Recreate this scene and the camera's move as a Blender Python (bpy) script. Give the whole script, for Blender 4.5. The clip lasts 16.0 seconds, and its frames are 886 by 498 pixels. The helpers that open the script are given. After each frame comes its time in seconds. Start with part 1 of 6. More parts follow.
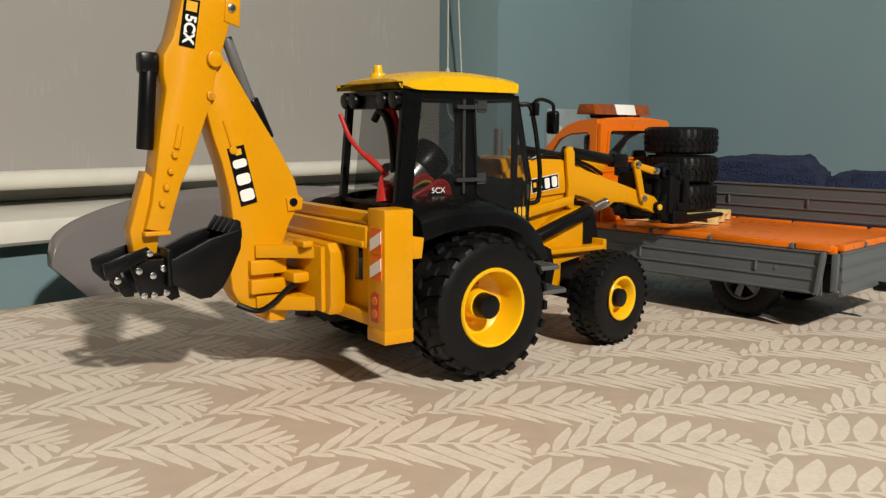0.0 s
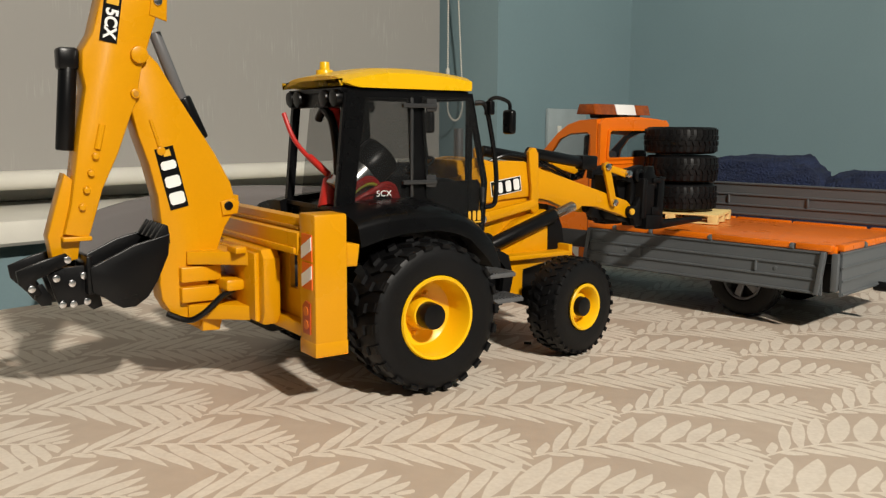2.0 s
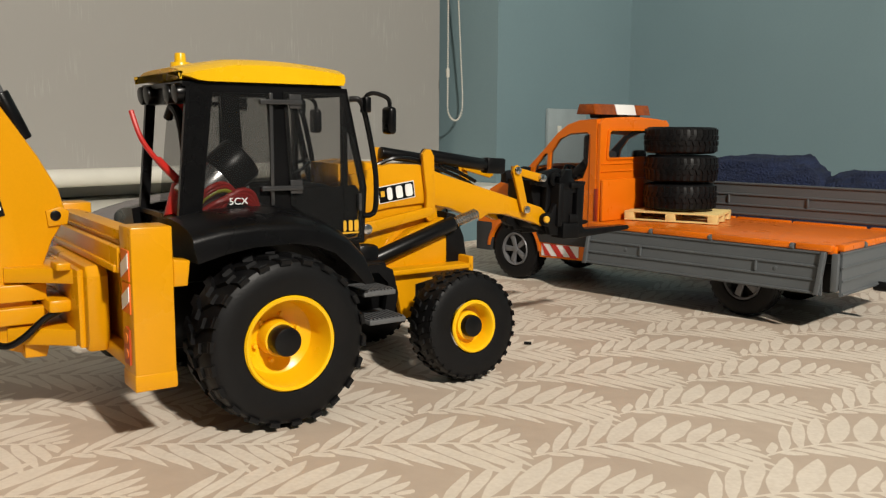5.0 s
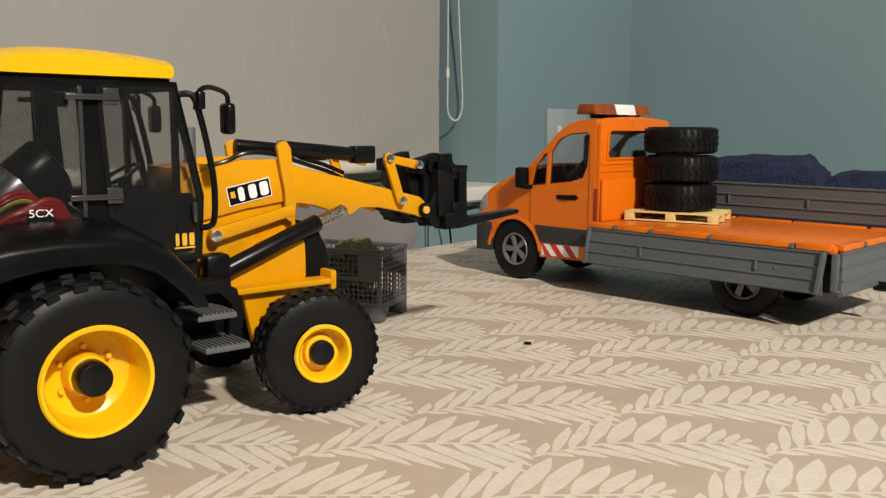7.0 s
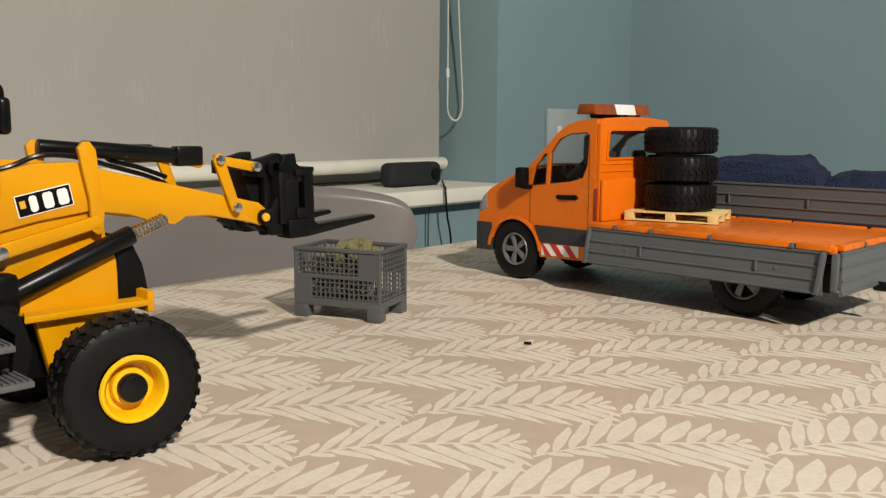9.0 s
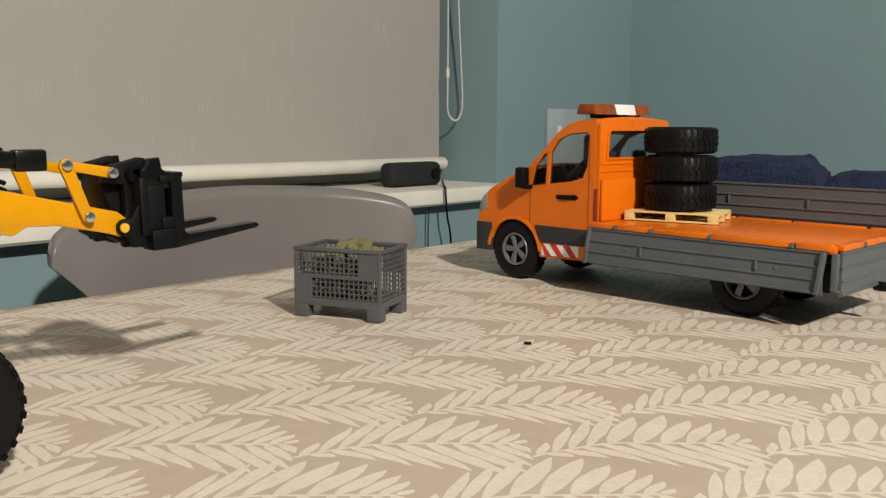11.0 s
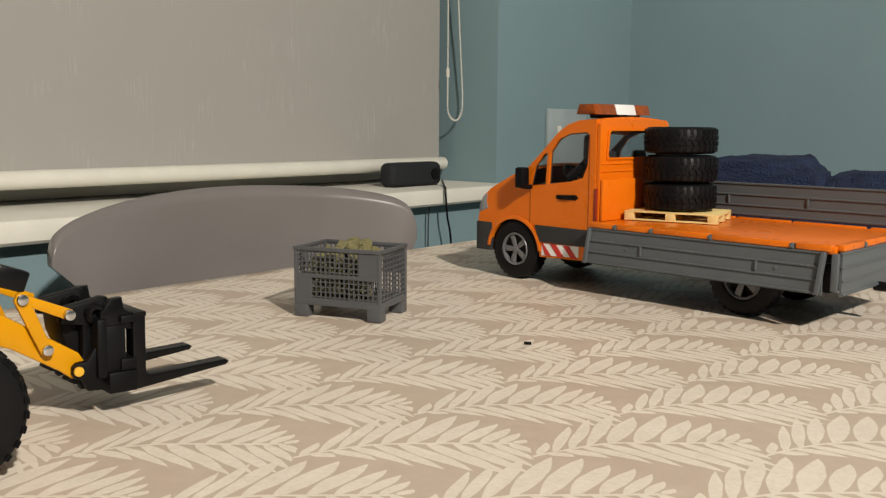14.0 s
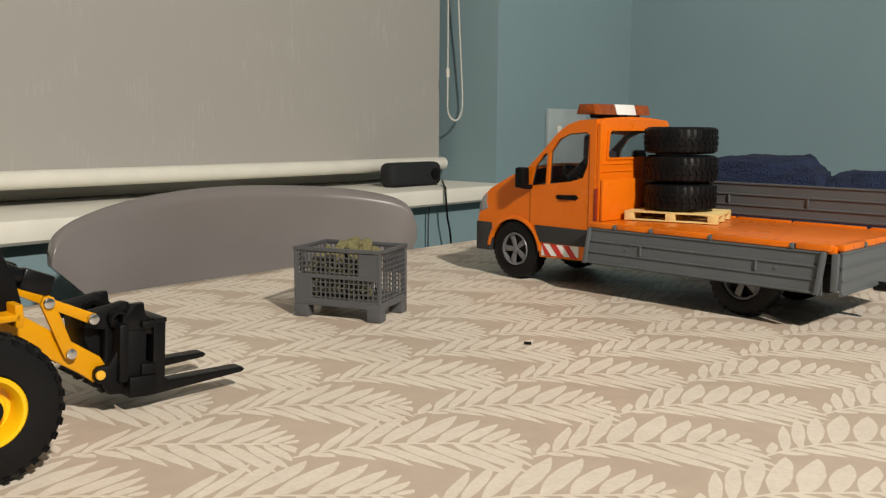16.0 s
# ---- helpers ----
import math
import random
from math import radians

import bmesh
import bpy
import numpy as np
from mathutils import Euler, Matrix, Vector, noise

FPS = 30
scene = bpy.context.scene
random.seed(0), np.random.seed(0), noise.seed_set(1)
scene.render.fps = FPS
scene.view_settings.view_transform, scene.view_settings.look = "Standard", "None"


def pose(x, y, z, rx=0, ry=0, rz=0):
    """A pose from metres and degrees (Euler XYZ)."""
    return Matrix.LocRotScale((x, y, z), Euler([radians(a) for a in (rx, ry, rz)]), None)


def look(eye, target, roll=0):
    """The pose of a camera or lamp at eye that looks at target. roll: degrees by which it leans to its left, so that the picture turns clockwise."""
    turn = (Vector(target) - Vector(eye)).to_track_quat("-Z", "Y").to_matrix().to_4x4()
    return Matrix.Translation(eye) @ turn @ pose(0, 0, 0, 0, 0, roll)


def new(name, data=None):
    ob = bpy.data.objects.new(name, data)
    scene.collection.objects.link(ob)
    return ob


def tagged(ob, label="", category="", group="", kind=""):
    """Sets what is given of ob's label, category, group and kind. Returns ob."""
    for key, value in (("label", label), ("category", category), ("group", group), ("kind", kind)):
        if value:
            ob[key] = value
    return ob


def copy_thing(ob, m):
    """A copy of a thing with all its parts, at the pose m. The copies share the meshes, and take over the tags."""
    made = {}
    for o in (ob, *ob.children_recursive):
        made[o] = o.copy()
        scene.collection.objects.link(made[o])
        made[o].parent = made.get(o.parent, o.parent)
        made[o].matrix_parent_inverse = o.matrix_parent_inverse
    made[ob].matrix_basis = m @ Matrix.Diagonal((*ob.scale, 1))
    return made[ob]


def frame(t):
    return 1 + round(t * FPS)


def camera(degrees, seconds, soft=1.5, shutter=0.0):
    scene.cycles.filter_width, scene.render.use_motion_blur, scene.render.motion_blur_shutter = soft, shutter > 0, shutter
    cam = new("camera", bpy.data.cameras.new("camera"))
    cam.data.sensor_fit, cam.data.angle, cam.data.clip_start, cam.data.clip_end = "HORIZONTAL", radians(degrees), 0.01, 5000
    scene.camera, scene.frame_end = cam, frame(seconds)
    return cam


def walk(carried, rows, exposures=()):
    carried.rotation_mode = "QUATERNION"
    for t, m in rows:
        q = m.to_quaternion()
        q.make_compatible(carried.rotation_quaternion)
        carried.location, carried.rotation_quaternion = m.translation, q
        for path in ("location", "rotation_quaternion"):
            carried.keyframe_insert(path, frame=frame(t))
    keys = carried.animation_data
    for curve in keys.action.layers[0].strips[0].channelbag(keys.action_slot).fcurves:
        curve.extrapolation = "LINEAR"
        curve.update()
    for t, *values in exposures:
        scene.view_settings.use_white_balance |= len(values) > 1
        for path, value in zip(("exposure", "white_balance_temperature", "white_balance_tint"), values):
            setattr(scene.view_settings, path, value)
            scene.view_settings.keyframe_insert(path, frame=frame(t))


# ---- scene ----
H = 0.15584
cam = camera(53.294, 16.0, soft=1.3)
EYE = (0.0, 0.0, H)
AIM = look(EYE, (0.0, math.cos(radians(7.854)), H - math.sin(radians(7.854))), 0.353)
walk(cam, [(0.0, AIM), (16.0, AIM)], exposures=[(0.0, -0.05), (4.0, -0.05), (7.0, 0.05), (9.0, 0.05), (12.0, 0.03), (16.0, 0.03)])

# ---- light: one ceiling lamp of the room, dim bounced light ----
world = bpy.data.worlds.new("room_air")
scene.world = world
world.use_nodes = True
world.node_tree.nodes["Background"].inputs[0].default_value = (0.9, 0.95, 1.0, 1)
world.node_tree.nodes["Background"].inputs[1].default_value = 0.02
LAMP_AT = (0.95, -1.25, 1.56)
lamp_data = bpy.data.lights.new("ceiling_bulb", "AREA")
lamp_data.shape, lamp_data.size, lamp_data.energy = "DISK", 0.13, 82.0
lamp_data.color = (1.0, 0.937, 0.838)
lamp = new("ceiling_bulb", lamp_data)
lamp.matrix_world = look(LAMP_AT, (0.1, 0.75, 0.0))

# ---- materials ----
MATS = {}


def nodes_of(name):
    m = bpy.data.materials.new(name)
    m.use_nodes = True
    nt = m.node_tree
    return m, nt, nt.nodes["Principled BSDF"]


def link(nt, a, b):
    nt.links.new(a, b)


def node(nt, kind, **sets):
    n = nt.nodes.new(kind)
    for k, v in sets.items():
        n.inputs[k.replace("_", " ")].default_value = v
    return n


def mathn(nt, op, a, b=None, c=None, clamp=False):
    n = nt.nodes.new("ShaderNodeMath")
    n.operation, n.use_clamp = op, clamp
    for i, v in enumerate((a, b, c)):
        if v is None:
            continue
        if isinstance(v, (int, float)):
            n.inputs[i].default_value = v
        else:
            link(nt, v, n.inputs[i])
    return n.outputs[0]


def surface(name, color, rough=0.4, metal=0.0, fine=900.0, bump=0.05, vary=0.12, coarse=25.0, coat=0.0, dist=0.0004, rvary=0.12, spec=0.4):
    """Plastic, rubber, paint or metal with two scales of variation."""
    if name in MATS:
        return MATS[name]
    m, nt, b = nodes_of(name)
    tc = nt.nodes.new("ShaderNodeTexCoord")
    n1 = node(nt, "ShaderNodeTexNoise", Scale=coarse, Detail=5.0)
    n2 = node(nt, "ShaderNodeTexNoise", Scale=fine, Detail=3.0)
    for n in (n1, n2):
        link(nt, tc.outputs["Object"], n.inputs["Vector"])
    f = mathn(nt, "MULTIPLY_ADD", n1.outputs[0], 0.7, mathn(nt, "MULTIPLY", n2.outputs[0], 0.3))
    ramp = nt.nodes.new("ShaderNodeValToRGB")
    lo, hi = 1 - vary, 1 + vary
    ramp.color_ramp.elements[0].position, ramp.color_ramp.elements[1].position = 0.3, 0.7
    ramp.color_ramp.elements[0].color = (*[c * lo for c in color], 1)
    ramp.color_ramp.elements[1].color = (*[min(1, c * hi) for c in color], 1)
    link(nt, f, ramp.inputs[0])
    link(nt, ramp.outputs[0], b.inputs["Base Color"])
    link(nt, mathn(nt, "MULTIPLY_ADD", n1.outputs[0], rvary * 2, rough - rvary, clamp=True), b.inputs["Roughness"])
    b.inputs["Metallic"].default_value = metal
    b.inputs["Specular IOR Level"].default_value = spec
    b.inputs["Coat Weight"].default_value = coat
    b.inputs["Coat Roughness"].default_value = 0.15
    if bump:
        bn = node(nt, "ShaderNodeBump", Strength=bump, Distance=dist)
        link(nt, n2.outputs[0], bn.inputs["Height"])
        link(nt, bn.outputs[0], b.inputs["Normal"])
    MATS[name] = m
    return m


def glassy(name, color, rough=0.05, alpha=0.3):
    """Thin toy window: mostly see-through, with gloss."""
    m, nt, b = nodes_of(name)
    b.inputs["Base Color"].default_value = (*color, 1)
    b.inputs["Roughness"].default_value = rough
    b.inputs["Alpha"].default_value = alpha
    n2 = node(nt, "ShaderNodeTexNoise", Scale=60.0, Detail=4.0)
    link(nt, mathn(nt, "MULTIPLY_ADD", n2.outputs[0], 0.12, rough), b.inputs["Roughness"])
    MATS[name] = m
    return m


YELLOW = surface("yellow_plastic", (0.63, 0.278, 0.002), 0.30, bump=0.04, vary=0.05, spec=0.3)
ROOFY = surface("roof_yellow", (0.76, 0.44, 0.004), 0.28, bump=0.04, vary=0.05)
RIMY = surface("rim_yellow", (0.80, 0.45, 0.004), 0.30, bump=0.03, vary=0.05)
BLACK = surface("black_plastic", (0.0035, 0.0035, 0.004), 0.30, spec=0.23, bump=0.08, vary=0.2)
BLACKM = surface("matt_black_plastic", (0.0035, 0.0035, 0.004), 0.5, spec=0.16, bump=0.15, vary=0.25)
RUBBER = surface("black_rubber", (0.0045, 0.0045, 0.005), 0.46, spec=0.2, bump=0.2, vary=0.3, fine=500)
STEPG = surface("step_grey", (0.09, 0.092, 0.095), 0.5)
ORANGE = surface("orange_plastic", (0.72, 0.155, 0.004), 0.30, bump=0.04, vary=0.05)
GREYP = surface("grey_plastic", (0.096, 0.105, 0.112), 0.42, bump=0.06, vary=0.08)
CRATEG = surface("crate_grey", (0.086, 0.087, 0.092), 0.45, bump=0.06, vary=0.08)
DARKG = surface("dark_grey_plastic", (0.028, 0.029, 0.031), 0.5)
RIMG = surface("silver_plastic", (0.17, 0.17, 0.178), 0.4, metal=0.3)
STEEL = surface("bright_steel", (0.62, 0.62, 0.63), 0.25, metal=1.0)
WHITE = surface("white_print", (0.80, 0.80, 0.78), 0.45, bump=0.0, vary=0.03)
RED = surface("red_print", (0.55, 0.03, 0.02), 0.4, bump=0.0, vary=0.06)
REDORANGE = surface("reflective_red", (0.75, 0.13, 0.02), 0.35, bump=0.0, vary=0.06)
GOLD = surface("gold_print", (0.70, 0.38, 0.03), 0.35, bump=0.0, vary=0.05)
AMBER = surface("amber_plastic", (0.24, 0.05, 0.004), 0.18, bump=0.0, vary=0.35, coarse=180)
PALLET = surface("pale_wood_plastic", (0.72, 0.55, 0.23), 0.5, vary=0.1, coarse=80)
CABLER = surface("red_cable", (0.45, 0.02, 0.015), 0.35, vary=0.1)
CABLEY = surface("yellow_green_cable", (0.42, 0.42, 0.03), 0.4, vary=0.1)
NAVY = surface("navy_fleece", (0.012, 0.020, 0.055), 0.95, bump=1.0, vary=0.5, coarse=60, fine=420, dist=0.004)
STONE = surface("olive_gravel", (0.23, 0.205, 0.095), 0.25, bump=0.8, vary=0.45, coarse=110, fine=600, dist=0.001)
TEAL = surface("teal_wall_paint", (0.210, 0.305, 0.332), 0.55, bump=0.12, vary=0.05, coarse=4, fine=260, dist=0.0006)
CREAM = surface("white_gloss_paint", (0.74, 0.71, 0.63), 0.4, bump=0.05, vary=0.05)
CHAIRG = surface("grey_gloss_plastic", (0.185, 0.168, 0.163), 0.22, bump=0.03, vary=0.05, coarse=12, rvary=0.04, spec=0.3)
FABRICBLK = surface("speaker_fabric", (0.012, 0.013, 0.015), 0.75, bump=0.6, fine=1500)
CEIL = surface("white_ceiling_paint", (0.42, 0.40, 0.37), 0.8, bump=0.1, coarse=3, vary=0.04)
CARPET = surface("brown_floor", (0.08, 0.06, 0.045), 0.8, bump=0.4, coarse=6, vary=0.2)
WINDOW = glassy("clear_toy_window", (0.02, 0.02, 0.02), 0.05, 0.30)
WINDOWO = glassy("truck_toy_window", (0.02, 0.022, 0.025), 0.03, 0.10)
DOLL = surface("doll_grey", (0.03, 0.03, 0.035), 0.6)


def cloth_material():
    """Printed oilcloth: staggered sprigs of pale leaves on a beige ground."""
    m, nt, b = nodes_of("leaf_print_oilcloth")
    geo = nt.nodes.new("ShaderNodeTexCoord")
    warp = node(nt, "ShaderNodeTexNoise", Scale=38.0, Detail=2.0)
    link(nt, geo.outputs["Object"], warp.inputs["Vector"])
    mp = nt.nodes.new("ShaderNodeMapping")
    mp.inputs["Rotation"].default_value = (0, 0, radians(-1.43))
    link(nt, geo.outputs["Object"], mp.inputs["Vector"])
    sep = nt.nodes.new("ShaderNodeSeparateXYZ")
    link(nt, mp.outputs[0], sep.inputs[0])
    wsep = nt.nodes.new("ShaderNodeSeparateColor")
    link(nt, warp.outputs["Color"], wsep.inputs[0])
    # sprigs 114 mm long in rows 62 mm apart, each row shifted by half a sprig
    ROW, LEN, SHIFT, U0, V0, RISE = 0.0624, 0.11418, 0.0562, 0.0535, 0.4054, 0.018
    u0 = mathn(nt, "ADD", sep.outputs[0], mathn(nt, "MULTIPLY_ADD", wsep.outputs[0], 0.0036, -0.0018 - U0))
    v0 = mathn(nt, "ADD", sep.outputs[1], mathn(nt, "MULTIPLY_ADD", wsep.outputs[1], 0.003, -0.0015 - V0 - RISE + 0.006))
    row = mathn(nt, "ROUND", mathn(nt, "DIVIDE", v0, ROW))
    above = mathn(nt, "GREATER_THAN", v0, mathn(nt, "MULTIPLY", row, ROW))
    beside = mathn(nt, "ADD", row, mathn(nt, "MULTIPLY_ADD", above, 2.0, -1.0))

    def sprigs(row):
        """The leaves of one row of sprigs, which reach towards the next row."""
        u = mathn(nt, "MULTIPLY_ADD", row, -SHIFT, u0)
        spr = mathn(nt, "FLOOR", mathn(nt, "DIVIDE", u, LEN))
        du = mathn(nt, "MULTIPLY_ADD", spr, -LEN, u)
        bend = mathn(nt, "SINE", mathn(nt, "MULTIPLY", mathn(nt, "MINIMUM", du, 0.052), math.pi / 2 / 0.052))
        stem_at = mathn(nt, "MULTIPLY_ADD", bend, RISE, -RISE + 0.006)
        vv = mathn(nt, "SUBTRACT", mathn(nt, "MULTIPLY_ADD", row, -ROW, v0), stem_at)
        top = mathn(nt, "GREATER_THAN", vv, 0.0)
        low = mathn(nt, "SUBTRACT", 1.0, top)
        av = mathn(nt, "ABSOLUTE", vv)
        along_stem = mathn(nt, "DIVIDE", du, LEN)
        # straight leaves: a foot at s leans by 0.36 + 0.45 s above the stem, by 1.15 - 0.45 s below it
        lean = mathn(nt, "MULTIPLY_ADD", low, 0.79, 0.36)
        grow = mathn(nt, "MULTIPLY_ADD", low, -0.90 / LEN, 0.45 / LEN)
        s = mathn(nt, "DIVIDE", mathn(nt, "SUBTRACT", du, mathn(nt, "MULTIPLY", av, lean)), mathn(nt, "MULTIPLY_ADD", av, grow, 1.0))
        # leaves stand closer at both ends of a sprig
        k = mathn(nt, "DIVIDE", s, LEN)
        k = mathn(nt, "MULTIPLY_ADD", mathn(nt, "SINE", mathn(nt, "MULTIPLY", k, 2 * math.pi)), 0.045, k)
        k = mathn(nt, "MULTIPLY_ADD", k, 11.2, mathn(nt, "MULTIPLY", low, 0.35))
        leaf, fr = mathn(nt, "FLOOR", k), mathn(nt, "FRACT", k)
        mid = mathn(nt, "DIVIDE", mathn(nt, "SUBTRACT", mathn(nt, "ADD", leaf, 0.5), mathn(nt, "MULTIPLY", low, 0.35)), 11.2)
        mid = mathn(nt, "MINIMUM", mathn(nt, "MAXIMUM", mid, 0.0), 1.0)
        wn = nt.nodes.new("ShaderNodeTexWhiteNoise")
        cmb = nt.nodes.new("ShaderNodeCombineXYZ")
        link(nt, mathn(nt, "MULTIPLY_ADD", spr, 17.0, leaf), cmb.inputs[0]); link(nt, row, cmb.inputs[1]); link(nt, top, cmb.inputs[2])
        link(nt, cmb.outputs[0], wn.inputs["Vector"])
        env_t = mathn(nt, "MULTIPLY", mathn(nt, "SINE", mathn(nt, "MULTIPLY", mathn(nt, "POWER", mid, 0.70), math.pi)), 0.0420)
        env_l = mathn(nt, "MULTIPLY", mathn(nt, "SINE", mathn(nt, "MULTIPLY", mathn(nt, "POWER", mid, 1.10), math.pi)), 0.0395)
        env = mathn(nt, "ADD", mathn(nt, "MULTIPLY", top, env_t), mathn(nt, "MULTIPLY", low, env_l))
        reach = mathn(nt, "MAXIMUM", mathn(nt, "MULTIPLY", env, mathn(nt, "MULTIPLY_ADD", wn.outputs[0], 0.18, 0.92)), 0.0008)
        along = mathn(nt, "MINIMUM", mathn(nt, "DIVIDE", av, reach), 1.0)
        # pointed leaves, widest a little past their middle
        width = mathn(nt, "POWER", mathn(nt, "SINE", mathn(nt, "MULTIPLY", mathn(nt, "MULTIPLY_ADD", mathn(nt, "POWER", along, 0.95), 0.92, 0.08), math.pi)), 0.85)
        width = mathn(nt, "MAXIMUM", mathn(nt, "MULTIPLY", width, mathn(nt, "MULTIPLY_ADD", low, 0.02, 0.455)), 0.0)
        off = mathn(nt, "ABSOLUTE", mathn(nt, "SUBTRACT", fr, 0.5))
        edge = mathn(nt, "MULTIPLY_ADD", mathn(nt, "SUBTRACT", width, off), 22.0, 0.3, clamp=True)
        inside = mathn(nt, "MULTIPLY", mathn(nt, "LESS_THAN", along, 0.999), mathn(nt, "MULTIPLY", mathn(nt, "GREATER_THAN", leaf, -0.5), mathn(nt, "LESS_THAN", mid, 0.97)))
        leaves = mathn(nt, "MULTIPLY", edge, inside)
        stem = mathn(nt, "MULTIPLY", mathn(nt, "LESS_THAN", av, 0.0010), mathn(nt, "LESS_THAN", along_stem, 0.93))
        return mathn(nt, "MAXIMUM", leaves, stem)

    mask = mathn(nt, "MAXIMUM", sprigs(row), sprigs(beside))
    stain = node(nt, "ShaderNodeTexNoise", Scale=9.0, Detail=6.0)
    link(nt, geo.outputs["Object"], stain.inputs["Vector"])
    weave = node(nt, "ShaderNodeTexNoise", Scale=700.0, Detail=2.0)
    link(nt, geo.outputs["Object"], weave.inputs["Vector"])
    ground = nt.nodes.new("ShaderNodeMix"); ground.data_type = "RGBA"
    ground.inputs[6].default_value, ground.inputs[7].default_value = (0.45, 0.352, 0.275, 1), (0.555, 0.452, 0.358, 1)
    blot = node(nt, "ShaderNodeTexNoise", Scale=75.0, Detail=5.0)
    link(nt, geo.outputs["Object"], blot.inputs["Vector"])
    tone = mathn(nt, "MULTIPLY_ADD", blot.outputs[0], 0.9, mathn(nt, "MULTIPLY_ADD", stain.outputs[0], 0.9, -0.42), clamp=True)
    link(nt, tone, ground.inputs[0])
    pale = nt.nodes.new("ShaderNodeMix"); pale.data_type = "RGBA"
    pale.inputs[6].default_value, pale.inputs[7].default_value = (0.65, 0.57, 0.475, 1), (0.79, 0.71, 0.605, 1)
    link(nt, tone, pale.inputs[0])
    mix = nt.nodes.new("ShaderNodeMix"); mix.data_type = "RGBA"
    worn = node(nt, "ShaderNodeTexNoise", Scale=420.0, Detail=4.0)
    link(nt, geo.outputs["Object"], worn.inputs["Vector"])
    ink = mathn(nt, "MULTIPLY", mask, mathn(nt, "MULTIPLY_ADD", worn.outputs[0], 0.7, 0.55, clamp=True))
    link(nt, ink, mix.inputs[0]); link(nt, ground.outputs[2], mix.inputs[6]); link(nt, pale.outputs[2], mix.inputs[7])
    link(nt, mix.outputs[2], b.inputs["Base Color"])
    link(nt, mathn(nt, "MULTIPLY_ADD", stain.outputs[0], 0.2, 0.38), b.inputs["Roughness"])
    bn = node(nt, "ShaderNodeBump", Strength=0.12, Distance=0.0004)
    link(nt, weave.outputs[0], bn.inputs["Height"])
    bn2 = node(nt, "ShaderNodeBump", Strength=0.3, Distance=0.004)
    link(nt, stain.outputs[0], bn2.inputs["Height"]); link(nt, bn.outputs[0], bn2.inputs["Normal"])
    link(nt, bn2.outputs[0], b.inputs["Normal"])
    return m


def blind_material():
    """Woven blind with fine slanting flecks."""
    m, nt, b = nodes_of("woven_blind")
    tc = nt.nodes.new("ShaderNodeTexCoord")
    mp = nt.nodes.new("ShaderNodeMapping")
    mp.inputs["Rotation"].default_value = (0, radians(-15), 0)
    mp.inputs["Scale"].default_value = (420, 1, 26)
    link(nt, tc.outputs["Object"], mp.inputs["Vector"])
    n1 = node(nt, "ShaderNodeTexNoise", Scale=1.0, Detail=2.0, Distortion=0.3)
    link(nt, mp.outputs[0], n1.inputs["Vector"])
    n2 = node(nt, "ShaderNodeTexNoise", Scale=14.0, Detail=2.0)
    link(nt, tc.outputs["Object"], n2.inputs["Vector"])
    n3 = node(nt, "ShaderNodeTexNoise", Scale=900.0, Detail=2.0)
    link(nt, tc.outputs["Object"], n3.inputs["Vector"])
    streak = mathn(nt, "MULTIPLY_ADD", n1.outputs[0], 5.0, -2.75, clamp=True)
    patch = mathn(nt, "MULTIPLY_ADD", n2.outputs[0], 6.0, -2.9, clamp=True)
    fleck = mathn(nt, "MULTIPLY", streak, patch)
    tone = nt.nodes.new("ShaderNodeMix"); tone.data_type = "RGBA"
    tone.inputs[6].default_value, tone.inputs[7].default_value = (0.358, 0.340, 0.314, 1), (0.43, 0.413, 0.386, 1)
    link(nt, mathn(nt, "MULTIPLY_ADD", n3.outputs[0], 0.12, fleck, clamp=True), tone.inputs[0])
    link(nt, tone.outputs[2], b.inputs["Base Color"])
    b.inputs["Roughness"].default_value = 0.7
    bn = node(nt, "ShaderNodeBump", Strength=0.2, Distance=0.0005)
    link(nt, mathn(nt, "MULTIPLY_ADD", n3.outputs[0], 0.3, fleck), bn.inputs["Height"])
    link(nt, bn.outputs[0], b.inputs["Normal"])
    return m


CLOTH = cloth_material()
BLIND = blind_material()


# ---- mesh helpers ----
def finish(bm, name, mat, smooth=35):
    bmesh.ops.recalc_face_normals(bm, faces=bm.faces)
    me = bpy.data.meshes.new(name)
    bm.to_mesh(me)
    bm.free()
    me.materials.append(mat)
    if smooth:
        me.polygons.foreach_set("use_smooth", [True] * len(me.polygons))
        me.set_sharp_from_angle(angle=radians(smooth))
    return me


def part(name, bm, mat, parent=None, label="", m=None, smooth=35):
    ob = new(name, finish(bm, name, mat, smooth))
    ob.parent = parent
    if m is not None:
        ob.matrix_basis = m
    if label:
        tagged(ob, label)
    return ob


def same_part(ob, parent, m, name=None):
    o = new(name or ob.name.split(".")[0], ob.data)
    o.parent = parent
    o.matrix_basis = m
    return o


def thing(name, m, label, category, group="", kind=""):
    ob = new(name)
    ob.empty_display_size = 0.02
    ob.matrix_basis = m
    return tagged(ob, label, category, group, kind)


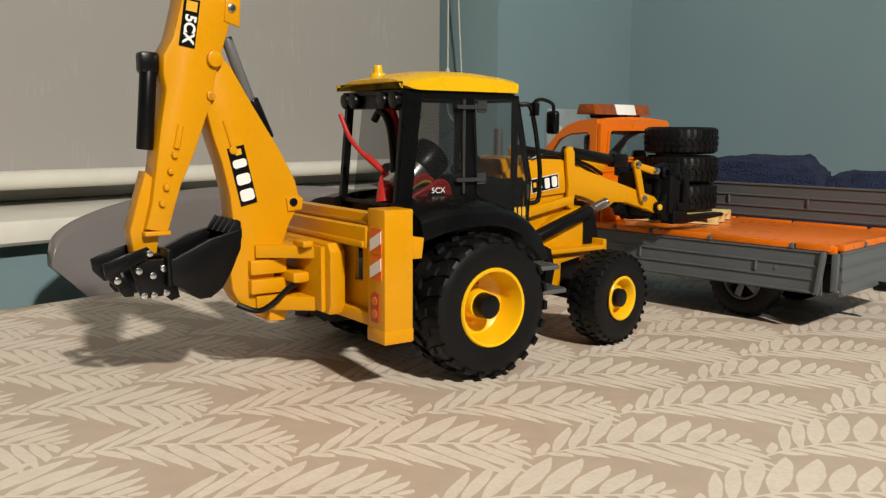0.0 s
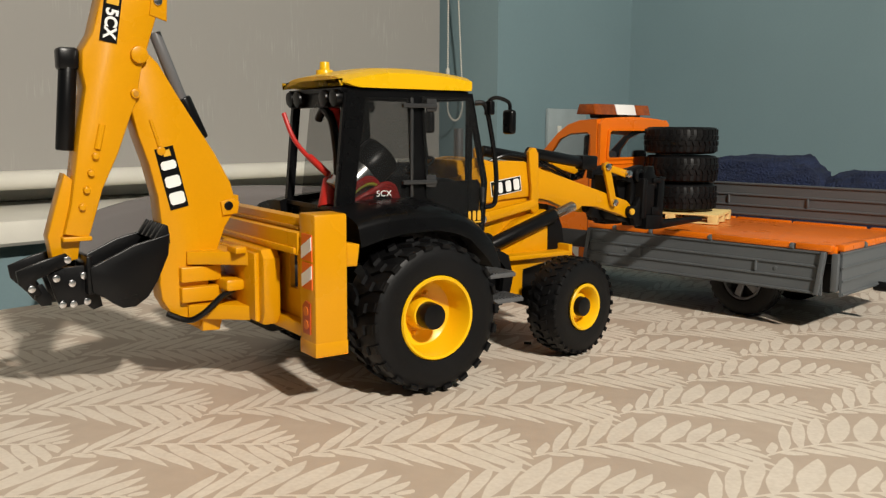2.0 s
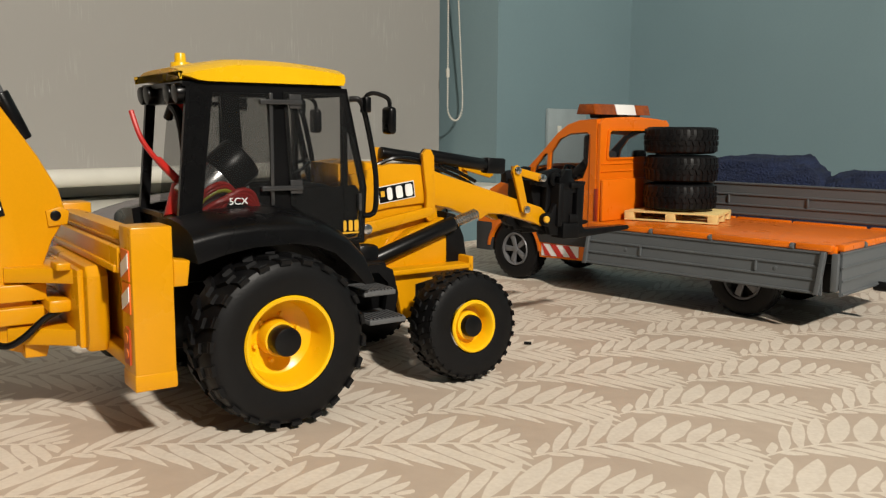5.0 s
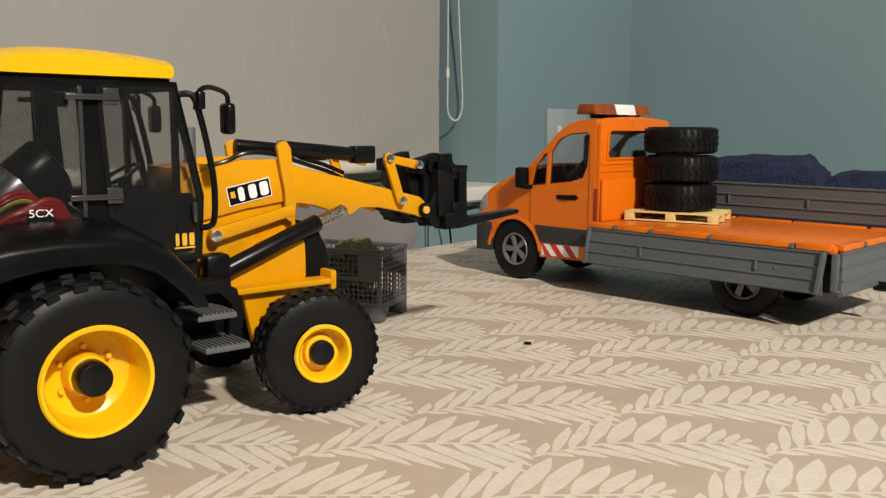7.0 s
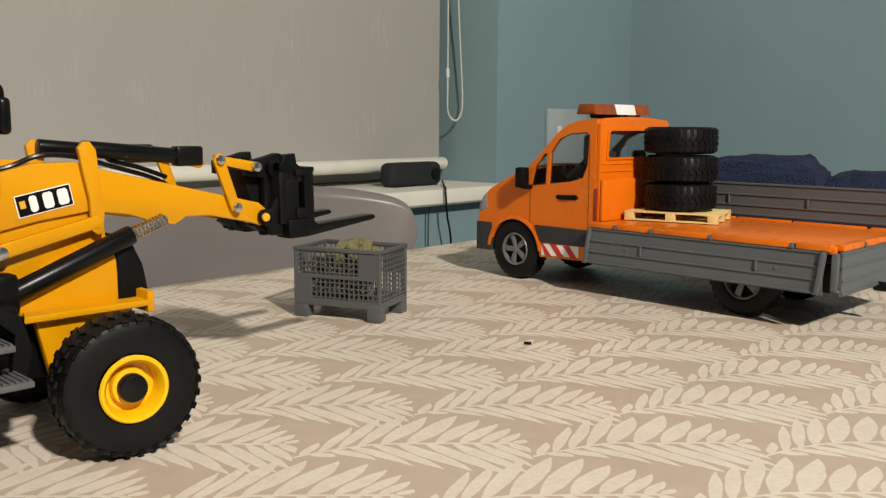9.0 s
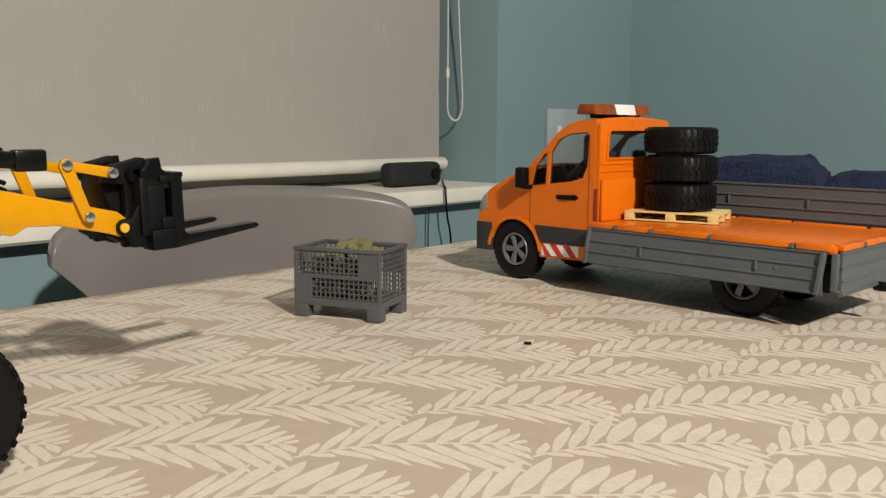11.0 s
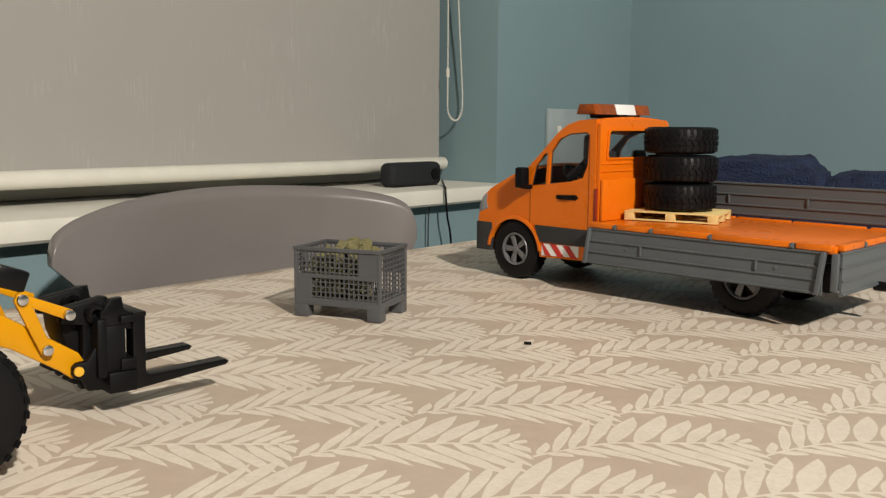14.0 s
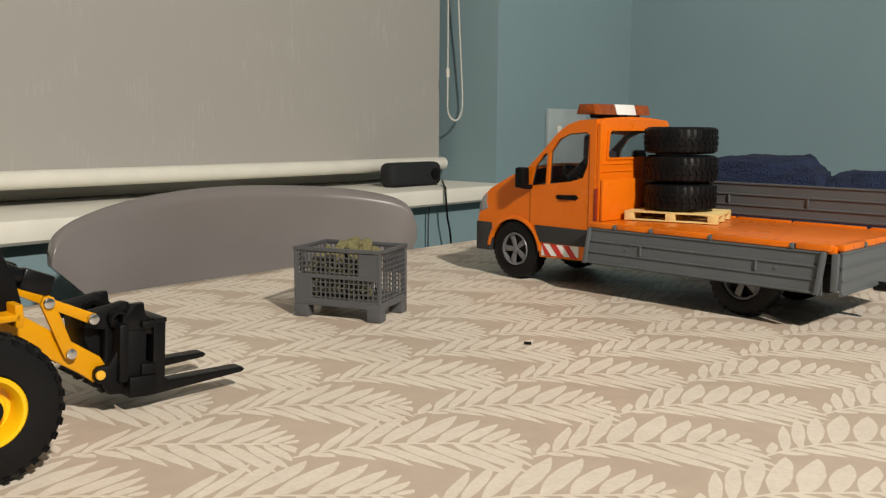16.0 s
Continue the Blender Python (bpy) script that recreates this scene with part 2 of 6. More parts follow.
def box(bm, x0, x1, y0, y1, z0, z1, bevel=0.0, m=None, seg=2):
    c = Matrix.Translation(((x0 + x1) / 2, (y0 + y1) / 2, (z0 + z1) / 2)) @ Matrix.Diagonal((abs(x1 - x0), abs(y1 - y0), abs(z1 - z0), 1))
    geo = bmesh.ops.create_cube(bm, size=1.0, matrix=c)
    vs = geo["verts"]
    if bevel:
        es = list({e for v in vs for e in v.link_edges})
        r = bmesh.ops.bevel(bm, geom=es, offset=bevel, segments=seg, affect="EDGES", profile=0.5)
        vs = list({v for f in r["faces"] for v in f.verts} | {v for v in vs if v.is_valid})
    if m is not None:
        bmesh.ops.transform(bm, matrix=m, verts=vs)
    return bm


def B(*a, **k):
    return box(bmesh.new(), *a, **k)


def prism(bm, outline, y0, y1, bevel=0.0, holes=(), axis="y", m=None):
    """Extrude an outline of (x, z) points from y0 to y1, with holes through it. axis x: outline is (y, z); axis z: (x, y)."""
    from_axis = {"y": lambda a, b, d: (a, d, b), "x": lambda a, b, d: (d, a, b), "z": lambda a, b, d: (a, b, d)}[axis]
    made = []
    if not holes:
        vs = [bm.verts.new(from_axis(a, b, y0)) for a, b in outline]
        ws = [bm.verts.new(from_axis(a, b, y1)) for a, b in outline]
        f1, f2 = bm.faces.new(vs), bm.faces.new(ws)
        n = len(vs)
        for i in range(n):
            bm.faces.new((vs[i], vs[(i + 1) % n], ws[(i + 1) % n], ws[i]))
        made = vs + ws
        if bevel:
            bmesh.ops.recalc_face_normals(bm, faces=list({f for v in made for f in v.link_faces}))
            es = list({e for f in (f1, f2) for e in f.edges})
            r = bmesh.ops.bevel(bm, geom=es, offset=bevel, segments=2, affect="EDGES", profile=0.5)
            made = list({v for f in r["faces"] for v in f.verts} | {v for v in made if v.is_valid})
    else:
        from mathutils.geometry import tessellate_polygon
        loops = [list(outline)] + [list(h) for h in holes]
        tris = tessellate_polygon([[Vector((a, b, 0)) for a, b in lp] for lp in loops])
        flat = [p for lp in loops for p in lp]
        vs = [bm.verts.new(from_axis(a, b, y0)) for a, b in flat]
        ws = [bm.verts.new(from_axis(a, b, y1)) for a, b in flat]
        for t in tris:
            bm.faces.new([vs[i] for i in t]); bm.faces.new([ws[i] for i in reversed(t)])
        k = 0
        for lp in loops:
            n = len(lp)
            for i in range(n):
                a, c = k + i, k + (i + 1) % n
                bm.faces.new((vs[a], vs[c], ws[c], ws[a]))
            k += n
        made = vs + ws
    if m is not None:
        bmesh.ops.transform(bm, matrix=m, verts=made)
    return bm


def PR(outline, y0, y1, **k):
    return prism(bmesh.new(), outline, y0, y1, **k)


def cyl(bm, a, b, r, r2=None, seg=20, bevel=0.0):
    a, b = Vector(a), Vector(b)
    d = b - a
    m = Matrix.Translation((a + b) / 2) @ d.to_track_quat("Z", "Y").to_matrix().to_4x4()
    g = bmesh.ops.create_cone(bm, cap_ends=True, segments=seg, radius1=r, radius2=r if r2 is None else r2, depth=d.length, matrix=m)
    if bevel:
        es = [e for e in {e for v in g["verts"] for e in v.link_edges} if any(len(f.verts) > 4 for f in e.link_faces)]
        bmesh.ops.bevel(bm, geom=es, offset=bevel, segments=2, affect="EDGES", profile=0.5)
    return bm


def CY(*a, **k):
    return cyl(bmesh.new(), *a, **k)


def tube(bm, pts, r, seg=10, steps=6, closed_ends=True):
    """A round bar through points, smoothed as a Catmull-Rom line."""
    P = [Vector(p) for p in pts]
    line = []
    for i in range(len(P) - 1):
        p0, p1, p2, p3 = P[max(i - 1, 0)], P[i], P[i + 1], P[min(i + 2, len(P) - 1)]
        for k in range(steps):
            t = k / steps
            line.append(0.5 * ((2 * p1) + (p2 - p0) * t + (2 * p0 - 5 * p1 + 4 * p2 - p3) * t * t + (3 * p1 - p0 - 3 * p2 + p3) * t ** 3))
    line.append(P[-1])
    rings = []
    side = None
    for i, p in enumerate(line):
        d = (line[min(i + 1, len(line) - 1)] - line[max(i - 1, 0)]).normalized()
        if side is None:
            side = d.orthogonal().normalized()
        side = (side - d * side.dot(d)).normalized()
        up = d.cross(side)
        rings.append([bm.verts.new(p + r * (math.cos(a) * side + math.sin(a) * up)) for a in [2 * math.pi * k / seg for k in range(seg)]])
    for a, b in zip(rings, rings[1:]):
        for k in range(seg):
            bm.faces.new((a[k], a[(k + 1) % seg], b[(k + 1) % seg], b[k]))
    bm.faces.new(rings[0]); bm.faces.new(rings[-1])
    return bm


def TU(*a, **k):
    return tube(bmesh.new(), *a, **k)


def lathe(bm, profile, seg=48, axis="y", centre=(0, 0, 0), caps=True):
    """Turn a profile of (radius, along) round an axis."""
    rings = []
    for r, h in profile:
        ring = []
        for k in range(seg):
            a = 2 * math.pi * k / seg
            c, s = r * math.cos(a), r * math.sin(a)
            p = (c, h, s) if axis == "y" else (c, s, h)
            ring.append(bm.verts.new(Vector(p) + Vector(centre)))
        rings.append(ring)
    for a, b in zip(rings, rings[1:]):
        for k in range(seg):
            bm.faces.new((a[k], a[(k + 1) % seg], b[(k + 1) % seg], b[k]))
    if caps and profile[0][0] > 1e-6:
        bm.faces.new(rings[0])
    if caps and profile[-1][0] > 1e-6:
        bm.faces.new(rings[-1])
    bmesh.ops.remove_doubles(bm, verts=bm.verts, dist=1e-6)
    return bm


def words(name, text, size, mat, parent, m, width=None, bold=0.0, shear=0.0):
    """Lettering as a thin mesh, centred, in the XY plane of m."""
    cu = bpy.data.curves.new(name, "FONT")
    cu.body, cu.size, cu.extrude, cu.align_x, cu.align_y = text, size, 0.00012, "CENTER", "CENTER"
    cu.offset, cu.shear = bold, shear
    tmp = bpy.data.objects.new("tmp", cu)
    scene.collection.objects.link(tmp)
    dg = bpy.context.evaluated_depsgraph_get()
    me = bpy.data.meshes.new_from_object(tmp.evaluated_get(dg))
    bpy.data.objects.remove(tmp)
    me.name = name
    me.materials.clear(); me.materials.append(mat)
    xs = [v.co.x for v in me.vertices]
    if width and xs:
        k = width / (max(xs) - min(xs))
        for v in me.vertices:
            v.co.x *= k
    ob = new(name, me)
    ob.parent = parent
    ob.matrix_basis = m
    return ob


# ---- the room ----
ROOM = pose(-0.2896, 0.8346, 0.0, 0, 0, 49.2)
FLOOR_Z, CEIL_Z = -0.75, 1.75


def room_mesh(name, bm, mat, label, category, kind="structure", parent=None, smooth=35):
    ob = new(name, finish(bm, name, mat, smooth))
    ob.matrix_basis = ROOM
    return tagged(ob, label, category, kind=kind)


X0, X1, YB = -3.4, 1.45, -4.1
WY = 0.29
room_mesh("floor", B(X0, X1, YB, WY + 0.3, FLOOR_Z - 0.1, FLOOR_Z), CARPET, "plain brown carpeted floor of the room", "floor")
room_mesh("ceiling", B(X0 - 0.1, X1 + 0.1, YB - 0.1, WY + 0.4, CEIL_Z, CEIL_Z + 0.1), CEIL, "white painted ceiling", "ceiling")
wall_win = [(X0, FLOOR_Z), (X1, FLOOR_Z), (X1, CEIL_Z), (X0, CEIL_Z)]
niche = [(-1.25, 0.026), (0.937, 0.026), (0.937, 1.5), (-1.25, 1.5)]
room_mesh("wall_north", PR(wall_win, WY, WY + 0.3, holes=[niche]), TEAL, "teal painted wall with a deep window niche", "wall", smooth=0)
room_mesh("wall_east", B(X1, X1 + 0.15, YB, WY + 0.3, FLOOR_Z, CEIL_Z), TEAL, "plain teal painted wall", "wall")
room_mesh("wall_west", B(X0 - 0.15, X0, YB, WY + 0.3, FLOOR_Z, CEIL_Z), TEAL, "plain teal painted wall", "wall")
room_mesh("wall_south", B(X0, X1, YB - 0.15, YB, FLOOR_Z, CEIL_Z), TEAL, "plain teal painted wall", "wall")
# sill board with a rounded nose, in the niche
sill = [(WY - 0.032, 0.022), (WY - 0.032, 0.040), (WY - 0.028, 0.046), (WY - 0.02, 0.048), (WY + 0.28, 0.048), (WY + 0.28, 0.0265), (WY - 0.02, 0.0265), (WY - 0.028, 0.018)]
room_mesh("window_sill", PR(sill, -1.249, 0.936, axis="x"), CREAM, "white gloss painted window sill board", "window sill")
bm = bmesh.new()
for a, b in ((-1.249, -1.19), (0.876, 0.936), (-0.2, -0.14)):
    box(bm, a, b, 0.50, 0.55, 0.05, 1.499, 0.004)
box(bm, -1.249, 0.936, 0.505, 0.545, 0.0485, 0.11, 0.004)
room_mesh("window_1", bm, CREAM, "white window frame behind the lowered blind", "window")
room_mesh("window_pane", B(-1.249, 0.936, 0.522, 0.527, 0.05, 1.499), surface("night_glass", (0.01, 0.012, 0.018), 0.08, bump=0), "dark window pane at night", "window")

# roller blind
blind = thing("roller_blind", ROOM, "pale grey woven roller blind, fully lowered", "blind")
part("fabric", B(-1.15, 0.902, 0.4085, 0.4105, 0.096, 1.45), BLIND, blind)
part("bottom_bar", CY((-1.16, 0.409, 0.084), (0.917, 0.409, 0.084), 0.0125, seg=24, bevel=0.002), CREAM, blind, "fabric-covered bottom bar")
part("roller", CY((-1.16, 0.409, 1.46), (0.917, 0.409, 1.46), 0.02, seg=24), CREAM, blind)
# bead chain
chain = thing("bead_chain", ROOM, "white plastic bead pull chain of the blind", "chain")
bead_bm = bmesh.new()
bmesh.ops.create_icosphere(bead_bm, subdivisions=1, radius=0.0021)
path = []
for k in range(95):
    z = 0.62 - k * 0.0045
    if z < 0.195:
        break
    path.append((0.877, z))
n0 = len(path)
cx, rx = 0.8995, 0.0225
for k in range(1, 14):
    a = math.pi + math.pi * k / 14
    path.append((cx + rx * math.cos(a), 0.195 + 0.026 * math.sin(a)))
for k in range(95):
    z = 0.195 + k * 0.0045
    if z > 0.62:
        break
    path.append((0.922 - 0.018 * min(1, max(0, (z - 0.22) / 0.22)), z))
bead = None
for x, z in path:
    if bead is None:
        bead = part("bead", bead_bm, CREAM, chain, m=pose(x, 0.365, z), smooth=80)
    else:
        same_part(bead, chain, pose(x, 0.365, z))
part("cord", TU([(x, 0.365, z) for x, z in path[::6]], 0.0006, seg=6, steps=2), CREAM, chain)
part("connector", CY((0.877, 0.365, 0.252), (0.877, 0.365, 0.268), 0.0034, seg=12), CREAM, chain, "clear joining clip")

# power socket plate on the wall
sock = thing("socket_plate", ROOM @ pose(1.175, WY, 0.13), "white plastic double power socket on the teal wall", "power socket")
part("plate", B(-0.073, 0.073, -0.010, 0.0, -0.066, 0.066, 0.003), surface("socket_white", (0.35, 0.40, 0.41), 0.4), sock)
for sx in (-0.035, 0.035):
    part("switch", B(sx - 0.006, sx + 0.006, -0.013, -0.0095, 0.012, 0.03, 0.001), CREAM, sock)

# speaker on the sill
spk = thing("speaker", ROOM @ pose(0.753, 0.345, 0.048), "small black rounded speaker standing on the window sill", "speaker")
bm = B(-0.070, 0.068, -0.018, 0.018, 0.0, 0.044, 0.0125, seg=4)
part("body", bm, FABRICBLK, spk)
part("knob", CY((0.045, -0.0175, 0.022), (0.045, -0.0215, 0.022), 0.011, seg=24, bevel=0.001), BLACKM, spk)
part("rubber_foot", B(-0.06, 0.06, -0.012, 0.012, -0.001, 0.002, 0.0008), RUBBER, spk)
cable = thing("power_cable", ROOM, "thin black cable hanging from the sill", "cable")
part("lead", TU([(0.822, 0.330, 0.056), (0.780, 0.290, 0.0515), (0.745, 0.256, 0.0490), (0.738, 0.2490, 0.0400), (0.742, 0.2485, 0.0), (0.753, 0.2485, -0.05), (0.765, 0.250, -0.20), (0.77, 0.26, -0.45), (0.74, 0.26, -0.735)], 0.0019, seg=8), BLACK, cable)
part("second_lead", TU([(0.722, 0.272, 0.016), (0.722, 0.276, -0.03), (0.726, 0.276, -0.3), (0.73, 0.26, -0.735)], 0.0013, seg=6), DARKG, cable, "thin grey lead")

# table with the oilcloth
TX0, TX1, TY0, TY1 = -1.25, 0.92, -0.98, 0.0
table = thing("table", ROOM, "dining table under a leaf-print oilcloth", "table")
part("tabletop", B(TX0 + 0.004, TX1 - 0.004, TY0 + 0.004, TY1 - 0.004, -0.032, -0.0035, 0.003), surface("table_wood", (0.22, 0.13, 0.07), 0.5), table)
leg0 = None
for lx in (TX0 + 0.08, TX1 - 0.08):
    for ly in (TY0 + 0.08, TY1 - 0.08):
        if leg0 is None:
            leg0 = part("leg", B(-0.03, 0.03, -0.03, 0.03, FLOOR_Z, -0.031, 0.004), surface("table_wood", (0.22, 0.13, 0.07)), table, m=pose(lx, ly, 0))
        else:
            same_part(leg0, table, pose(lx, ly, 0))
# the cloth: a slightly uneven sheet with hanging edges
cbm = bmesh.new()
nx, ny = 120, 60
xs = [TX0 - 0.002 + (TX1 - TX0 + 0.004) * i / nx for i in range(nx + 1)]
ys = [TY0 - 0.002 + (TY1 - TY0 + 0.004) * i / ny for i in range(ny + 1)]
grid = {}
rm = ROOM.to_3x3()
for i, x in enumerate(xs):
    for k, y in enumerate(ys):
        w = ROOM @ Vector((x, y, 0))
        grid[i, k] = cbm.verts.new((w.x, w.y, -0.0005 + 0.0005 * noise.noise((w.x * 9, w.y * 9, 3.0))))
for i in range(nx):
    for k in range(ny):
        cbm.faces.new((grid[i, k], grid[i + 1, k], grid[i + 1, k + 1], grid[i, k + 1]))
rim = [grid[i, 0] for i in range(nx)] + [grid[nx, k] for k in range(ny)] + [grid[i, ny] for i in range(nx, 0, -1)] + [grid[0, k] for k in range(ny, 0, -1)]
prev = rim
mid = ROOM @ Vector(((TX0 + TX1) / 2, (TY0 + TY1) / 2, 0))
for dz, out in ((-0.002, 0.0015), (-0.008, 0.003), (-0.10, 0.004), (-0.20, 0.008)):
    cur = []
    for q in rim:
        d = Vector((q.co.x - mid.x, q.co.y - mid.y, 0)).normalized()
        cur.append(cbm.verts.new((q.co.x + d.x * out, q.co.y + d.y * out, q.co.z + dz)))
    n = len(rim)
    for i in range(n):
        cbm.faces.new((prev[i], prev[(i + 1) % n], cur[(i + 1) % n], cur[i]))
    prev = cur
tagged(new("tablecloth", finish(cbm, "tablecloth", CLOTH, 60)), "beige oilcloth printed with pale leaf sprigs, over the table", "tablecloth")

# crumb on the cloth
bm = B(-0.0026, 0.0026, -0.0011, 0.0011, 0.0, 0.0018, 0.0003)
ob = tagged(new("crumb", finish(bm, "crumb", BLACK)), "tiny black plastic crumb lying on the tablecloth", "crumb")
ob.matrix_basis = pose(0.0621, 0.627, -0.0002, 0, 0, -12)


# chair behind the table
def chair():
    c = thing("chair", ROOM @ pose(0.212, 0.133, 0, 0, 0, -12), "grey glossy moulded plastic chair pushed to the table", "chair")
    # the rounded shell: half width and height of its outline
    bm = bmesh.new()
    top = [(-0.231, 0.022), (-0.227, 0.040), (-0.209, 0.051), (-0.190, 0.058), (-0.155, 0.067), (-0.117, 0.0735), (-0.06, 0.0795), (0.0, 0.082), (0.07, 0.0808), (0.138, 0.0765), (0.175, 0.0715), (0.207, 0.0645), (0.225, 0.055), (0.231, 0.038), (0.231, 0.020)]
    line = []
    for i in range(len(top) - 1):
        for k in range(4):
            t = k / 4
            line.append((top[i][0] * (1 - t) + top[i + 1][0] * t, top[i][1] * (1 - t) + top[i + 1][1] * t))
    line.append(top[-1])
    for _ in range(4):
        line = [line[0]] + [((line[i - 1][0] + 2 * line[i][0] + line[i + 1][0]) / 4, (line[i - 1][1] + 2 * line[i][1] + line[i + 1][1]) / 4) for i in range(1, len(line) - 1)] + [line[-1]]
    n = len(line)
    front, back = [], []
    ROLL = 0.016
    depths = [ROLL * (1 - math.sin(radians(q))) for q in range(90, -1, -6)] + [0.03, 0.05, 0.08, 0.12, 0.18, 0.26, 0.39]
    rows = len(depths) - 1
    for d in depths:
        s = d / 0.39
        rolled = ROLL * (1 - math.sqrt(max(0.0, 1 - (1 - d / ROLL) ** 2))) if d < ROLL else 0.0
        fr, bk = [], []
        for x, z in line:
            zz = z - (z + 0.30) * s
            xx = x * (1 - min(0.22, (3.5 if x < 0 else 1.6) * max(0.0, d - 0.014)))
            bow = 0.065 * (1 - (abs(x) / 0.232) ** 2.0)
            fr.append(bm.verts.new((xx, bow - 0.055 + rolled - 0.05 * s * s, zz)))
            bk.append(bm.verts.new((xx, bow - 0.055 + ROLL + 0.004 - 0.05 * s * s, zz - 0.001)))
        front.append(fr); back.append(bk)
    for j in range(rows):
        for i in range(n - 1):
            bm.faces.new((front[j][i], front[j][i + 1], front[j + 1][i + 1], front[j + 1][i]))
            bm.faces.new((back[j][i], back[j + 1][i], back[j + 1][i + 1], back[j][i + 1]))
        for i in (0, n - 1):
            bm.faces.new((front[j][i], front[j + 1][i], back[j + 1][i], back[j][i]))
    for i in range(n - 1):
        bm.faces.new((front[0][i], back[0][i], back[0][i + 1], front[0][i + 1]))
        bm.faces.new((front[rows][i], front[rows][i + 1], back[rows][i + 1], back[rows][i]))
    part("backrest", bm, CHAIRG, c, smooth=60)
    part("seat", B(-0.19, 0.19, -0.42, -0.06, -0.325, -0.30, 0.01), CHAIRG, c)
    leg = None
    for lx in (-0.18, 0.18):
        for ly in (-0.39, -0.08):
            if leg is None:
                leg = part("leg", CY((0, 0, FLOOR_Z), (0, 0, -0.32), 0.011, seg=12), STEEL, c, m=pose(lx, ly, 0))
            else:
                same_part(leg, c, pose(lx, ly, 0))


chair()


# folded fleece behind the truck
def fleece(x, y, rz, w, d, hgt, seed, name="folded_fleece"):
    bm = bmesh.new()
    bmesh.ops.create_uvsphere(bm, u_segments=72, v_segments=40, radius=1.0)
    for v in bm.verts:
        p = v.co.copy()
        q = Vector([math.copysign(abs(c) ** 0.55, c) for c in p])
        s = 1 + 0.10 * noise.noise(p * 2.2 + Vector((seed, 0, 0))) + 0.05 * noise.noise(p * 6 + Vector((seed, 3, 0))) + 0.025 * noise.noise(p * 22 + Vector((seed, 3, 0)))
        v.co = Vector((q.x * w / 2 * s, q.y * d / 2 * s, hgt / 2 + q.z * hgt / 2 * s))
    lo = min(v.co.z for v in bm.verts)
    for v in bm.verts:
        v.co.z = max(v.co.z - lo - 0.004, 0.0)
    ob = tagged(new(name, finish(bm, name, NAVY, 80)), "navy blue folded fleece lying on the tablecloth", "blanket", "folded fleeces")
    ob.matrix_basis = pose(x, y, 0.0005, 0, 0, rz)


fleece(0.362, 1.02, -41, 0.17, 0.10, 0.128, 1.0)
fleece(0.478, 0.95, -41, 0.15, 0.10, 0.112, 5.0)


